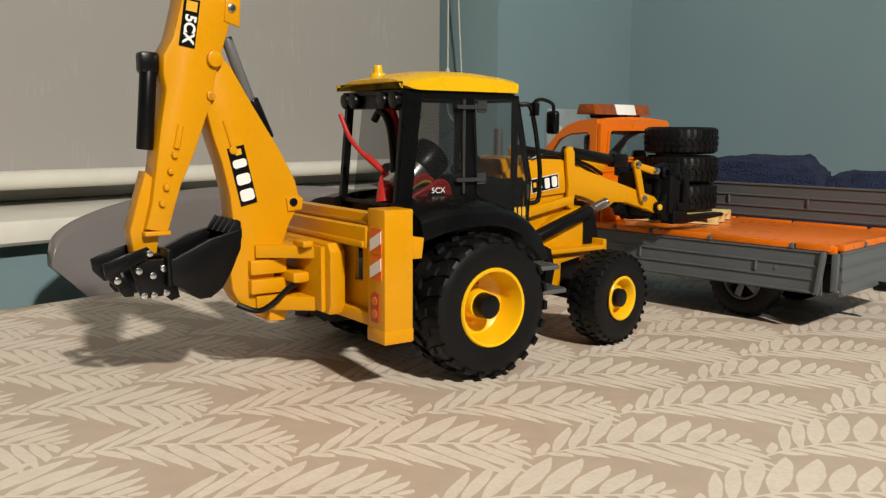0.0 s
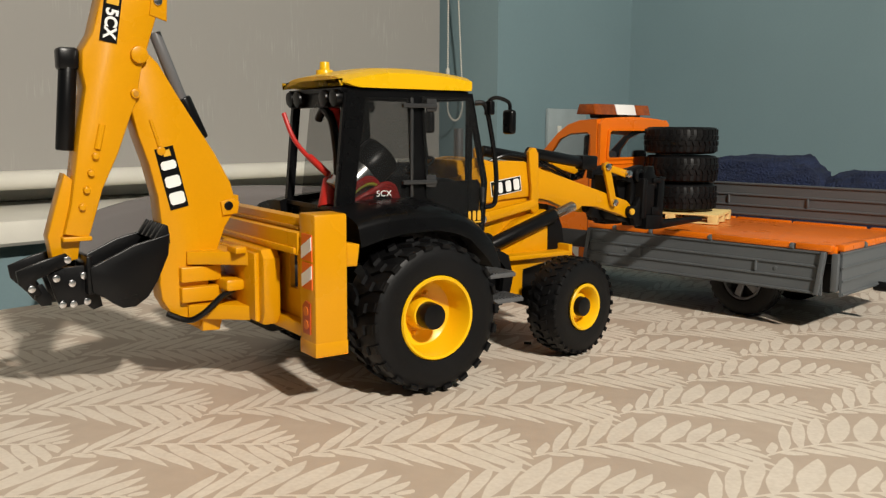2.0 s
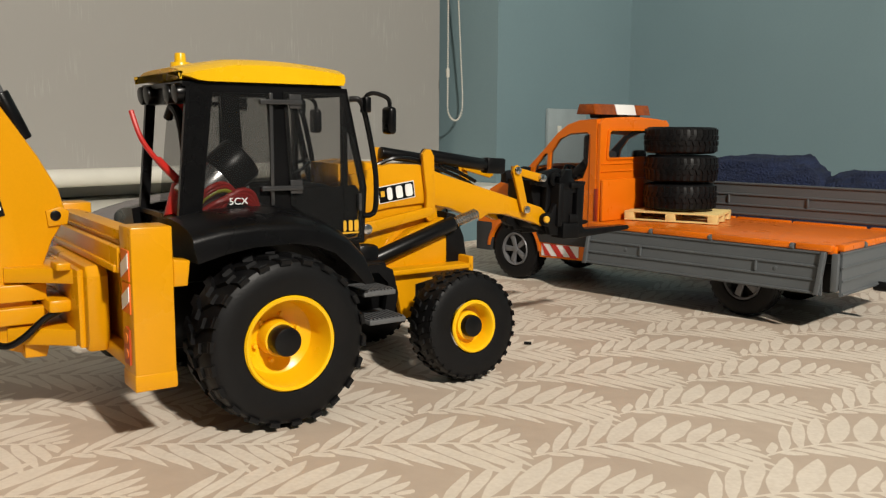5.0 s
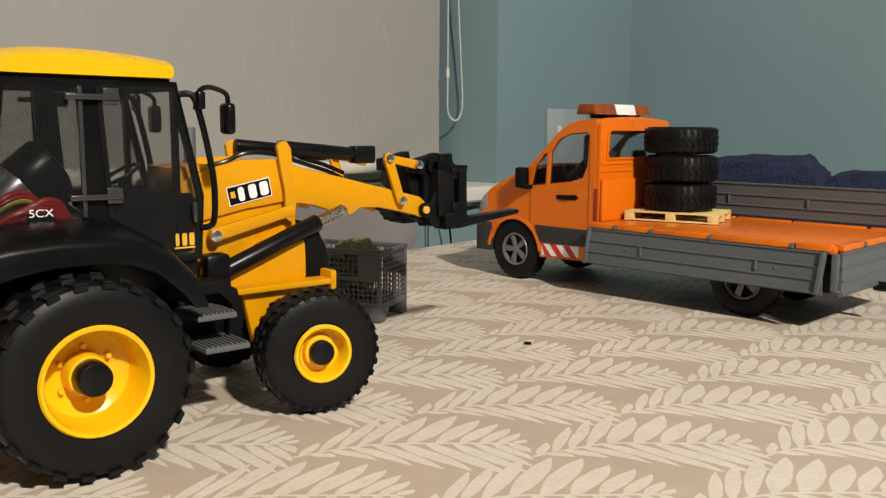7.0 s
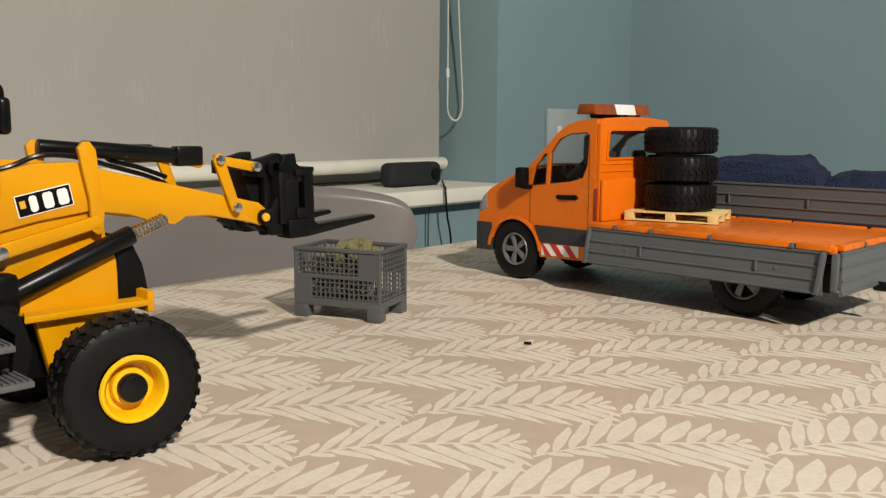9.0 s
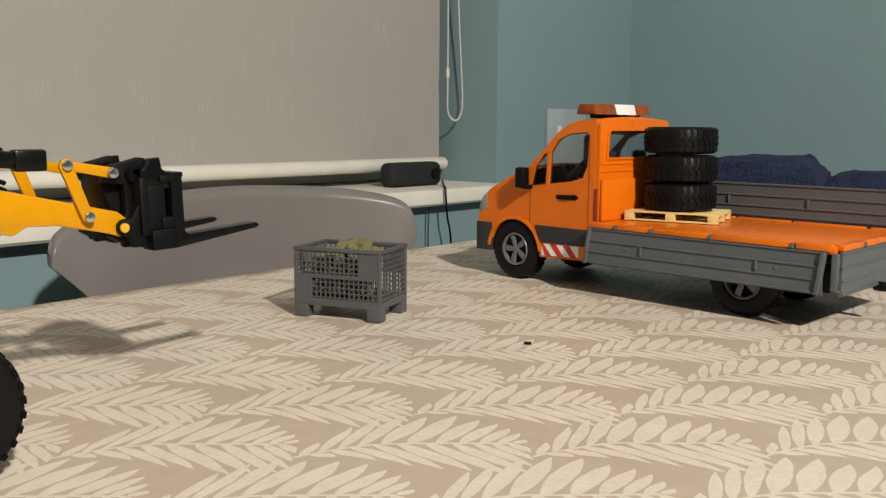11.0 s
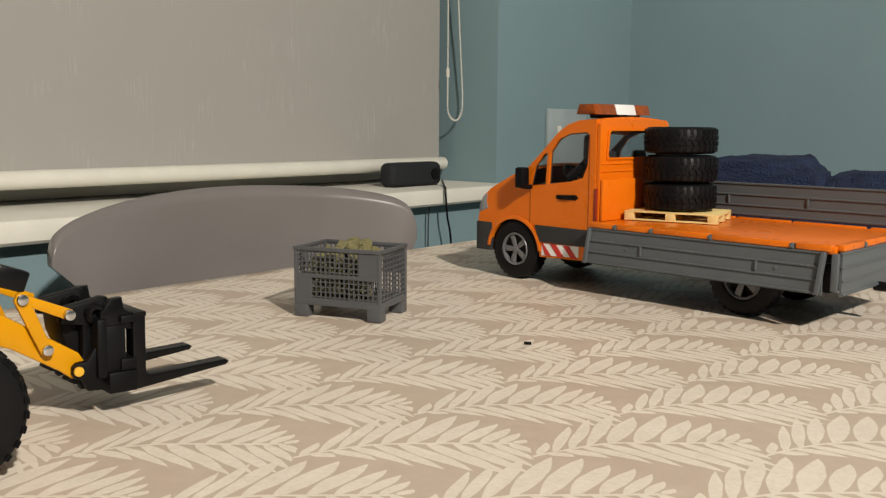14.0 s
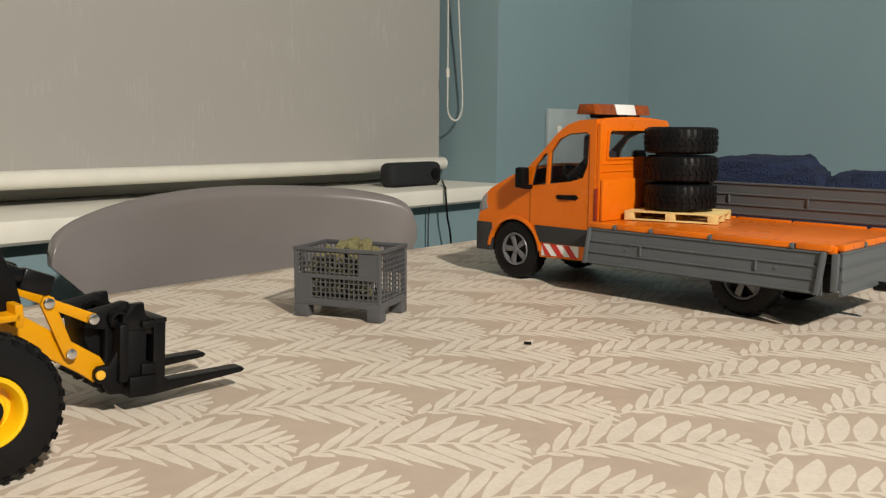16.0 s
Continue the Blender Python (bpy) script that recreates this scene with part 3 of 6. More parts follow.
# ---- wire-mesh crate with gravel ----
def crate():
    L, W, HH = 0.0789, 0.0528, 0.0576
    c = thing("mesh_crate", pose(-0.0495, 0.6921, 0, 0, 0, -21.02), "grey plastic lattice crate on short feet, filled with gravel", "crate")
    ft = 0.010
    foot = None
    for fx in (-L, -0.0125):
        for fy in (0.0, W - 0.0105):
            if foot is None:
                foot = part("foot", B(0, 0.0125, 0, 0.0105, 0, ft + 0.0005, 0.0006), CRATEG, c, m=pose(fx, fy, 0))
            else:
                same_part(foot, c, pose(fx, fy, 0))
    part("base", B(-L, 0, 0, W, ft, ft + 0.0035, 0.0005), CRATEG, c)
    for px in (-L, -0.003):
        for py in (0, W - 0.003):
            part("post", B(px, px + 0.003, py, py + 0.003, ft + 0.003, HH, 0.0004), CRATEG, c)
    bm = bmesh.new()
    for y0 in (-0.0006, W - 0.0024):
        box(bm, -L - 0.0006, 0.0006, y0, y0 + 0.003, HH - 0.0024, HH + 0.0006, 0.0005)
    for x0 in (-L - 0.0006, -0.0024):
        box(bm, x0, x0 + 0.003, 0, W, HH - 0.0024, HH + 0.0005, 0.0005)
    part("rim", bm, CRATEG, c)

    def lattice(a0, a1, z0, z1, step, axis, at, solid=()):
        bm = bmesh.new()
        na, nz = round((a1 - a0) / (step if axis == "x" else step * 1.38)), round((z1 - z0) / step)
        t = 0.00044
        for i in range(na + 1):
            a = a0 + (a1 - a0) * i / na
            if axis == "x":
                box(bm, a - t, a + t, at, at + 0.0014, z0, z1)
            else:
                box(bm, at, at + 0.0014, a - t, a + t, z0, z1)
        for i in range(nz + 1):
            z = z0 + (z1 - z0) * i / nz
            if axis == "x":
                box(bm, a0, a1, at + 0.0002, at + 0.0012, z - t, z + t)
            else:
                box(bm, at + 0.0002, at + 0.0012, a0, a1, z - t, z + t)
        for s0, s1, q0, q1 in solid:
            if axis == "x":
                box(bm, s0, s1, at - 0.0005, at + 0.0017, q0, q1, 0.0002)
            else:
                box(bm, at - 0.0005, at + 0.0017, s0, s1, q0, q1, 0.0002)
        return bm

    zmid = 0.0345
    for at in (0.0006, W - 0.002):
        part("lattice", lattice(-L + 0.003, -0.003, 0.0132, HH - 0.003, 0.0042, "x", at, [
            (-L + 0.003, -0.003, zmid - 0.0015, zmid + 0.0017), (-0.0195, -0.003, zmid + 0.0017, HH - 0.003), (-L + 0.003, -0.0625, 0.0162, zmid - 0.0015), (-L + 0.003, -0.003, 0.0125, 0.0162)]), CRATEG, c, smooth=0)
    for at in (-L + 0.0006, -0.002):
        part("lattice", lattice(0.003, W - 0.003, 0.0132, HH - 0.003, 0.0042, "y", at, [(0.003, W - 0.003, 0.0125, 0.0155)]), CRATEG, c, smooth=0)
    # gravel, each stone its own piece
    rng = random.Random(4)
    g = thing("gravel", pose(-0.0495, 0.6921, 0, 0, 0, -21.02), "olive brown gravel stones heaped in the crate", "gravel")
    meshes = []
    for k in range(5):
        bm = bmesh.new()
        bmesh.ops.create_icosphere(bm, subdivisions=2, radius=1.0)
        # broken faces: cut the lump by a few planes
        for q in range(9):
            nrm = Vector((rng.uniform(-1, 1), rng.uniform(-1, 1), rng.uniform(-1, 1))).normalized()
            at = rng.uniform(0.55, 0.85)
            for v in bm.verts:
                over = v.co.dot(nrm) - at
                if over > 0:
                    v.co -= nrm * over
        for v in bm.verts:
            v.co *= 1 + 0.12 * noise.noise(v.co * 2.3 + Vector((k * 7, 0, 0)))
        meshes.append(finish(bm, "stone", STONE, 18))

    def stone(x, y, z, s, e=1.3):
        o = new("stone", meshes[rng.randrange(5)])
        o.parent = g
        o.matrix_basis = pose(x, y, z, rng.uniform(0, 360), rng.uniform(0, 360), rng.uniform(0, 360)) @ Matrix.Diagonal((s * e, s, s * 0.85, 1))
    for layer in range(7):
        z = 0.018 + layer * 0.0048
        for k in range(26):
            stone(rng.uniform(-L + 0.0105, -0.0200), rng.uniform(0.0100, W - 0.0100), z, rng.uniform(0.0042, 0.0058), 1.05)
    for x, y, z, s in ((-0.048, 0.027, 0.0555, 0.0085), (-0.044, 0.034, 0.057, 0.008), (-0.036, 0.022, 0.0555, 0.0075), (-0.028, 0.03, 0.056, 0.0075), (-0.023, 0.021, 0.053, 0.0068), (-0.058, 0.022, 0.052, 0.006), (-0.03, 0.014, 0.052, 0.006), (-0.05, 0.013, 0.051, 0.006), (-0.018, 0.032, 0.051, 0.006)):
        stone(x, y, z, s)


crate()


# ---- wheels ----
def tyre_mesh(name, R, rin, w, lugs, lug_h, style, carcass=True, only=None):
    """Tyre turned about y, centred, with a tread of blocks; only: one lug of that side, without the carcass."""
    bm = bmesh.new()
    hw = w / 2
    Rb = R - lug_h
    rnd = 0.0012
    prof = [(rin, -hw * 0.80), (rin + 0.0012, -hw * 0.93), (rin + (Rb - rin) * 0.45, -hw), (rin + (Rb - rin) * 0.8, -hw * 0.96), (Rb - rnd, -hw * 0.88), (Rb, -hw * 0.7),
            (Rb, hw * 0.7), (Rb - rnd, hw * 0.88), (rin + (Rb - rin) * 0.8, hw * 0.96), (rin + (Rb - rin) * 0.45, hw), (rin + 0.0012, hw * 0.93), (rin, hw * 0.80), (rin, -hw * 0.80)]
    seg = 64
    rings = []
    for r, hgt in prof[:-1]:
        rings.append([bm.verts.new((r * math.cos(2 * math.pi * k / seg), hgt, r * math.sin(2 * math.pi * k / seg))) for k in range(seg)])
    rings.append(rings[0])
    for a, b in zip(rings, rings[1:]):
        for k in range(seg):
            bm.faces.new((a[k], a[(k + 1) % seg], b[(k + 1) % seg], b[k]))
    if only:
        bm.clear()

    def block(quad, r0, r1, taper=0.9):
        """quad of (angle, y); a block from r0 to r1 with a narrower top"""
        ca = sum(q[0] for q in quad) / len(quad); cy = sum(q[1] for q in quad) / len(quad)
        lo, hi = [], []
        for a, y in quad:
            lo.append(bm.verts.new((r0 * math.cos(a), y, r0 * math.sin(a))))
            a2, y2 = ca + (a - ca) * taper, cy + (y - cy) * taper
            hi.append(bm.verts.new((r1 * math.cos(a2), y2, r1 * math.sin(a2))))
        n = len(quad)
        bm.faces.new(hi); bm.faces.new(lo[::-1])
        for i in range(n):
            bm.faces.new((lo[i], lo[(i + 1) % n], hi[(i + 1) % n], hi[i]))

    step = 2 * math.pi / lugs
    for k in range(0 if not (carcass or only) else 1 if only else lugs):
        for side in ((only,) if only else (-1, 1)):
            a = k * step + (step / 2 if side > 0 else 0)
            th = step * (0.50 if style == "bar" else 0.62)
            if style == "bar":
                pts = [(hw * 0.06, 0.0), (hw * 0.5, step * 0.34), (hw * 0.985, step * 0.5)]
            else:
                pts = [(hw * 0.02, 0.0), (hw * 0.40, step * 0.3), (hw * 0.86, step * 0.2)]
            for (y0, s0), (y1, s1) in zip(pts, pts[1:]):
                q = [(a - s0, side * y0), (a - s0 + th, side * y0), (a - s1 + th, side * y1), (a - s1, side * y1)]
                block(q, Rb - 0.0022, R - (0.0006 if y1 > hw * 0.8 else 0) - (0.0007 if style == "bar" and y1 > hw * 0.8 else 0), 0.82)
            # shoulder lug down the sidewall
            s1 = pts[-1][1]
            for rr0, rr1, yy in (((Rb - lug_h * 0.8, R - 0.0012, hw * 1.0),) if style == "bar" else ()):
                v = []
                for a2 in (a - s1 + th * 0.06, a - s1 + th * 0.94):
                    for r, y in ((rr0, hw * 0.95), (rr0, hw * 1.0), (rr1 - 0.0008, hw * 1.012), (rr1, hw * 0.9)):
                        v.append(bm.verts.new((r * math.cos(a2), side * y, r * math.sin(a2))))
                bm.faces.new(v[:4]); bm.faces.new(v[4:][::-1])
                for i in range(4):
                    bm.faces.new((v[i], v[(i + 1) % 4], v[4 + (i + 1) % 4], v[4 + i]))
    return bm


def lugged_tyre(wheel, R, rin, w, lugs, lug_h):
    """A smooth carcass and its lugs, each a piece of its own, under a wheel."""
    bare = tyre_mesh("tyre", R, rin, w, lugs, lug_h, "bar", carcass=False)
    part("tyre", bare, RUBBER, wheel, "black rubber tyre with lug tread")
    for side in (-1, 1):
        lug = part("lug", tyre_mesh("lug", R, rin, w, lugs, lug_h, "bar", only=side), RUBBER, wheel, smooth=50)
        for k in range(1, lugs):
            same_part(lug, wheel, Matrix.Rotation(-2 * math.pi * k / lugs, 4, "Y"))


# ---- pallet and the three tyres on it ----
TRUCK = pose(0.2928, 0.771, 0.0, 0, 0, 134.23)
BED = 0.0680


def pallet(m):
    p = thing("pallet", m, "pale yellow plastic toy pallet lying on the orange truck bed", "pallet")
    L, W = 0.0875, 0.064
    board = part("top_board", B(-L / 2, L / 2, -0.0045, 0.0045, 0.0075, 0.009, 0.0003), PALLET, p, m=pose(0, -W / 2 + 0.0045, 0))
    for i in range(1, 5):
        same_part(board, p, pose(0, -W / 2 + 0.0045 + (W - 0.009) * i / 4, 0))
    cross = part("cross_board", B(-0.0045, 0.0045, -W / 2, W / 2, 0.0062, 0.0076, 0.0002), PALLET, p, m=pose(-L / 2 + 0.0045, 0, 0))
    for x in (0, L / 2 - 0.0045):
        same_part(cross, p, pose(x, 0, 0))
    blk = part("block", B(-0.0045, 0.0045, -0.0038, 0.0038, 0.0012, 0.0064, 0.0002), PALLET, p, m=pose(-L / 2 + 0.0045, -W / 2 + 0.0038, 0))
    for x in (-L / 2 + 0.0045, 0, L / 2 - 0.0045):
        for y in (-W / 2 + 0.0038, 0, W / 2 - 0.0038):
            if (x, y) != (-L / 2 + 0.0045, -W / 2 + 0.0038):
                same_part(blk, p, pose(x, y, 0))
    low = part("bottom_board", B(-L / 2, L / 2, -0.0038, 0.0038, 0.0, 0.0013, 0.0002), PALLET, p, m=pose(0, -W / 2 + 0.0038, 0))
    for y in (0, W / 2 - 0.0038):
        same_part(low, p, pose(0, y, 0))


PAL = (0.2285, 0.8555)
pallet(pose(PAL[0], PAL[1], BED + 0.0006, 0, 0, -28.5))
TYR = (0.2300, 0.8590)
tyre0 = tagged(new("loose_tyre", finish(tyre_mesh("loose_tyre", 0.0350, 0.020, 0.0255, 34, 0.0011, "block"), "loose_tyre", RUBBER, 30)),
               "black rubber toy tyre with block tread, stacked on the pallet", "tyre", "stacked tyres")
tyre0.matrix_basis = pose(TYR[0], TYR[1], BED + 0.0098 + 0.01345, 90, 0, 10)
for k, (dx, dy, a) in enumerate(((0.0002, 0.0, 40), (-0.001, 0.0, 77))):
    copy_thing(tyre0, pose(TYR[0] + dx, TYR[1] + dy, BED + 0.0098 + 0.01345 + 0.0268 * (k + 1), 90, 0, a))


# ---- the orange truck ----
def road_wheel(parent, x, y, r, flip):
    w = part("wheel", tyre_mesh("tyre", r, 0.0172, 0.019, 30, 0.0007, "block"), RUBBER, parent, m=pose(x, y, r, 0, 20, 180 if flip else 0))
    bm = bmesh.new()
    lathe(bm, [(0.0172, 0.0080), (0.0165, 0.0092), (0.0152, 0.0086), (0.0146, 0.0045), (0.0146, -0.004)], seg=40, caps=False)
    part("rim", bm, RIMG, w)
    part("brake_disc", CY((0, 0.0005, 0), (0, 0.0015, 0), 0.0145, seg=24), BLACKM, w)
    for k in range(5):
        bm = PR([(-0.0022, 0.003), (0.0022, 0.003), (0.0033, 0.0148), (-0.0033, 0.0148)], 0.0045, 0.0075, bevel=0.0007)
        part("spoke", bm, RIMG, w, m=pose(0, 0, 0, 0, 72 * k, 0))
    part("hub", CY((0, 0.003, 0), (0, 0.0084, 0), 0.0040, 0.0034, seg=16, bevel=0.0005), RIMG, w)


def truck():
    t = thing("truck", TRUCK, "orange toy flatbed truck with lowered grey side boards, amber light bar", "toy truck")
    HWID = 0.0600
    arch = [(0.2521 + 0.0335 * math.cos(a), 0.0290 + 0.0335 * math.sin(a)) for a in [radians(d) for d in range(4, 177, 12)]]
    # side panels: outline with wheel arch and window openings
    low = [(0.1515, 0.0285), (0.2215, 0.0265)]
    out = low[:1] + [(0.2175, 0.0265)] + arch[::-1][1:] + [(0.2985, 0.030), (0.3035, 0.037), (0.3035, 0.058), (0.3010, 0.072), (0.2960, 0.084), (0.2850, 0.093), (0.2560, 0.1075), (0.2360, 0.1155), (0.2160, 0.1335), (0.1985, 0.1505), (0.1860, 0.1590), (0.1720, 0.1632), (0.1520, 0.1640)]
    wbig = [(0.2085, 0.1005), (0.1800, 0.1045), (0.1665, 0.1085), (0.1610, 0.1210), (0.1600, 0.1500), (0.1635, 0.1520), (0.1830, 0.1505), (0.1960, 0.1450), (0.2065, 0.1320)]
    wsmall = [(0.2320, 0.0980), (0.2120, 0.1000), (0.2100, 0.1310), (0.2150, 0.1300), (0.2260, 0.1180)]
    part("side_panel", PR(out, HWID - 0.003, HWID, holes=[wbig, wsmall]), ORANGE, t)
    part("side_panel", PR(out, -HWID, -HWID + 0.003, holes=[wbig, wsmall]), ORANGE, t)
    # dark sheets added inside both panels, their colour standing in for the cab's shade
    lin = [(0.1530, 0.0640), (0.2350, 0.0640), (0.2350, 0.1130), (0.2160, 0.1320), (0.1980, 0.1490), (0.1860, 0.1570), (0.1720, 0.1605), (0.1530, 0.1610)]
    for s in (1, -1):
        part("shade_lining", PR(lin, *sorted((s * (HWID - 0.0042), s * (HWID - 0.0031))), holes=[wbig, [(0.2315, 0.0982), (0.2122, 0.1002), (0.2102, 0.1300), (0.2150, 0.1290), (0.2255, 0.1180)]]), DARKG, t)
    for s in (1, -1):
        y = s * (HWID - 0.0018)
        part("side_window", PR([(a * 1, b) for a, b in wbig], y - 0.0003, y + 0.0003), WINDOWO, t, "clear side window")
        part("quarter_window", PR(wsmall, y - 0.0003, y + 0.0003), WINDOWO, t)
        # door seams, handle, cladding
        yy = s * (HWID + 0.0004)
        for (xa, za), (xb, zb) in (((0.2315, 0.098), (0.2315, 0.060)), ((0.1590, 0.150), (0.1590, 0.058))):
            part("door_seam", B(xa - 0.00022, xa + 0.00022, min(yy, yy - s * 0.0006), max(yy, yy - s * 0.0006), zb, za), surface("seam_shadow", (0.22, 0.05, 0.005), 0.6), t)
        part("moulding", PR([(0.1525, 0.0420), (0.2170, 0.0420), (0.2205, 0.0490), (0.2245, 0.0585), (0.1525, 0.0585)], *sorted((s * (HWID - 0.0005), s * (HWID + 0.0016))), bevel=0.0003), DARKG, t, "dark grey side moulding")
        part("door_recess", PR([(0.1710, 0.0885), (0.1735, 0.0915), (0.1970, 0.0905), (0.1985, 0.0880), (0.1960, 0.0862), (0.1740, 0.0862)], *sorted((s * (HWID - 0.0002), s * (HWID + 0.0006)))), BLACKM, t)
        part("door_handle", B(0.1775, 0.1905, *sorted((s * HWID, s * (HWID + 0.003))), 0.0880, 0.0908, 0.0008), BLACKM, t)
        # wheel arch lip
        lip_o = [(0.2521 + 0.0368 * math.cos(a), 0.0290 + 0.0368 * math.sin(a)) for a in [radians(d) for d in range(5, 176, 10)]]
        lip_i = [(0.2521 + 0.0332 * math.cos(a), 0.0290 + 0.0332 * math.sin(a)) for a in [radians(d) for d in range(175, 4, -10)]]
        part("arch_lip", PR(lip_o + lip_i, *sorted((s * (HWID - 0.0004), s * (HWID + 0.0018))), bevel=0.0003), ORANGE, t)
        # red and white warning strip
        x0, x1, z0, z1 = 0.1690, 0.2150, 0.0285, 0.0405
        ya, yb = sorted((s * (HWID + 0.0001), s * (HWID + 0.0007)))
        warn = part("warning_strip", PR([(x0, z0 + 0.002), (x1, z0), (x1, z1), (x0, z1 + 0.001)], ya, yb), WHITE, t, "red and white hazard strip")
        ya, yb = sorted((s * (HWID + 0.0008), s * (HWID + 0.0011)))
        for k in range(3):
            xa = x1 - 0.005 - k * 0.0163
            part("red_bar", PR([(max(x0, xa - 0.0075), z0 + 0.0006), (xa + 0.0, z0 + 0.0006), (min(x1, xa + 0.0105), z1 + 0.0002), (min(x1, xa + 0.003), z1 + 0.0004)], ya, yb), RED, warn)
        # mirror
        mr = part("mirror", B(0.2295, 0.2395, *sorted((s * (HWID + 0.004), s * (HWID + 0.016))), 0.0960, 0.1165, 0.002), BLACKM, t, "black door mirror")
        part("mirror_arm", B(0.229, 0.240, *sorted((s * (HWID - 0.001), s * (HWID + 0.006))), 0.0945, 0.099, 0.001), BLACKM, mr)
        part("headlight", PR([(0.2895, 0.0710), (0.3025, 0.0660), (0.3015, 0.0740), (0.2965, 0.0835), (0.2900, 0.0870), (0.2920, 0.078)], *sorted((s * (HWID - 0.010), s * (HWID + 0.0006))), bevel=0.0006), surface("lamp_clear", (0.30, 0.30, 0.31), 0.12, bump=0, metal=0.4), t, "clear headlamp")
    # front mask, bonnet, windscreen, roof as sheets between the side panels
    iw = HWID - 0.0028

    def sheet(name, pts, mat, th=0.003, label="", y=iw, crown=0.0):
        bm = bmesh.new()
        n = 8
        prev = None
        for i in range(n + 1):
            yy = -y + 2 * y * i / n
            up = crown * (1 - (yy / y) ** 2)
            cur = [bm.verts.new((a + up * nx_, yy, b + up * nz_)) for (a, b), (nx_, nz_) in zip(pts, normals(pts))]
            low_ = [bm.verts.new((a - th * nx_ + up * nx_, yy, b - th * nz_ + up * nz_)) for (a, b), (nx_, nz_) in zip(pts, normals(pts))]
            ring = cur + low_[::-1]
            if prev:
                for k in range(len(ring)):
                    bm.faces.new((prev[k], prev[(k + 1) % len(ring)], ring[(k + 1) % len(ring)], ring[k]))
            if i in (0, n):
                bm.faces.new(ring)
            prev = ring
        return part(name, bm, mat, t, label)

    def normals(pts):
        out_ = []
        for i in range(len(pts)):
            a, b = pts[max(0, i - 1)], pts[min(len(pts) - 1, i + 1)]
            dx, dz = b[0] - a[0], b[1] - a[1]
            l = math.hypot(dx, dz) or 1
            out_.append((dz / l, -dx / l))
        return [(a, b) if b > 0 or (abs(b) < 0.3 and a > 0) else (-a, -b) for a, b in out_]

    sheet("bonnet", [(0.3035, 0.058), (0.3010, 0.072), (0.2960, 0.084), (0.2850, 0.093), (0.2560, 0.1075), (0.2360, 0.1155)], ORANGE, crown=0.004)
    sheet("windscreen", [(0.2360, 0.1150), (0.2160, 0.1330), (0.1985, 0.1500)], WINDOWO, 0.001, "raked clear windscreen", crown=0.004)
    sheet("roof", [(0.1985, 0.1505), (0.1860, 0.1590), (0.1720, 0.1632), (0.1520, 0.1640)], ORANGE, crown=0.003)
    bump_out = [(-HWID - 0.001, 0.0265), (HWID + 0.001, 0.0265), (HWID + 0.001, 0.056), (HWID - 0.004, 0.058), (-HWID + 0.004, 0.058), (-HWID - 0.001, 0.056)]
    part("bumper", PR(bump_out, 0.2835, 0.3062, axis="x", bevel=0.002), DARKG, t, "dark grey front bumper")
    # cab rear wall with window
    rw = [(-HWID + 0.001, 0.060), (HWID - 0.001, 0.060), (HWID - 0.001, 0.160), (HWID - 0.006, 0.1642), (-HWID + 0.006, 0.1642), (-HWID + 0.001, 0.160)]
    hole = [(-0.045, 0.128), (0.045, 0.128), (0.0465, 0.1305), (0.0445, 0.1515), (0.042, 0.1535), (-0.042, 0.1535), (-0.0445, 0.1515), (-0.0465, 0.1305)]
    part("rear_wall", PR(rw, 0.1480, 0.1512, axis="x", holes=[hole]), ORANGE, t)
    part("rear_window", PR(hole, 0.1494, 0.1500, axis="x"), WINDOWO, t, "clear rear window")
    hole_o = [(a * 1.07, 0.1408 + (b - 0.1408) * 1.16) for a, b in hole]
    part("window_surround", PR(hole_o, 0.1468, 0.1482, axis="x", holes=[hole]), ORANGE, t)
    bm = bmesh.new()
    for z in (0.1215, 0.1145):
        box(bm, 0.1470, 0.1485, -HWID + 0.003, HWID - 0.003, z, z + 0.0012, 0.0004)
    part("rear_rib", bm, ORANGE, t)
    # headboard of the bed
    part("headboard", B(0.1440, 0.1472, -HWID - 0.001, HWID - 0.002, BED, 0.1075, 0.001), ORANGE, t)
    part("corner_post", B(0.1490, 0.1530, HWID - 0.003, HWID + 0.0005, 0.066, 0.0990, 0.0006), surface("deep_red_shadow_gap", (0.30, 0.03, 0.01), 0.4), t)
    # interior
    part("dashboard", B(0.205, 0.235, -0.052, 0.052, 0.085, 0.1000, 0.004), DARKG, t)
    for s in (0.026, -0.026):
        st = part("seat", B(0.160, 0.190, s - 0.016, s + 0.016, 0.070, 0.082, 0.004), DARKG, t)
        part("seat_back", B(0.157, 0.166, s - 0.016, s + 0.016, 0.080, 0.118, 0.003), DARKG, st)
        part("headrest", B(0.157, 0.165, s - 0.009, s + 0.009, 0.120, 0.134, 0.003), DARKG, st)
    bm = bmesh.new()
    R1 = 0.0125
    ring = [(R1 * math.cos(a), R1 * math.sin(a), 0) for a in [2 * math.pi * k / 20 for k in range(21)]]
    tube(bm, ring, 0.0013, seg=8, steps=2)
    box(bm, -R1, R1, -0.0012, 0.0012, -0.0008, 0.0008)
    box(bm, -0.0012, 0.0012, -R1, 0, -0.0008, 0.0008)
    part("steering_wheel", bm, BLACK, t, m=pose(0.2000, 0.030, 0.1085, 0, -52, 0))
    part("cab_floor", B(0.150, 0.285, -HWID + 0.0035, HWID - 0.0035, 0.0595, 0.0630), BLACKM, t)
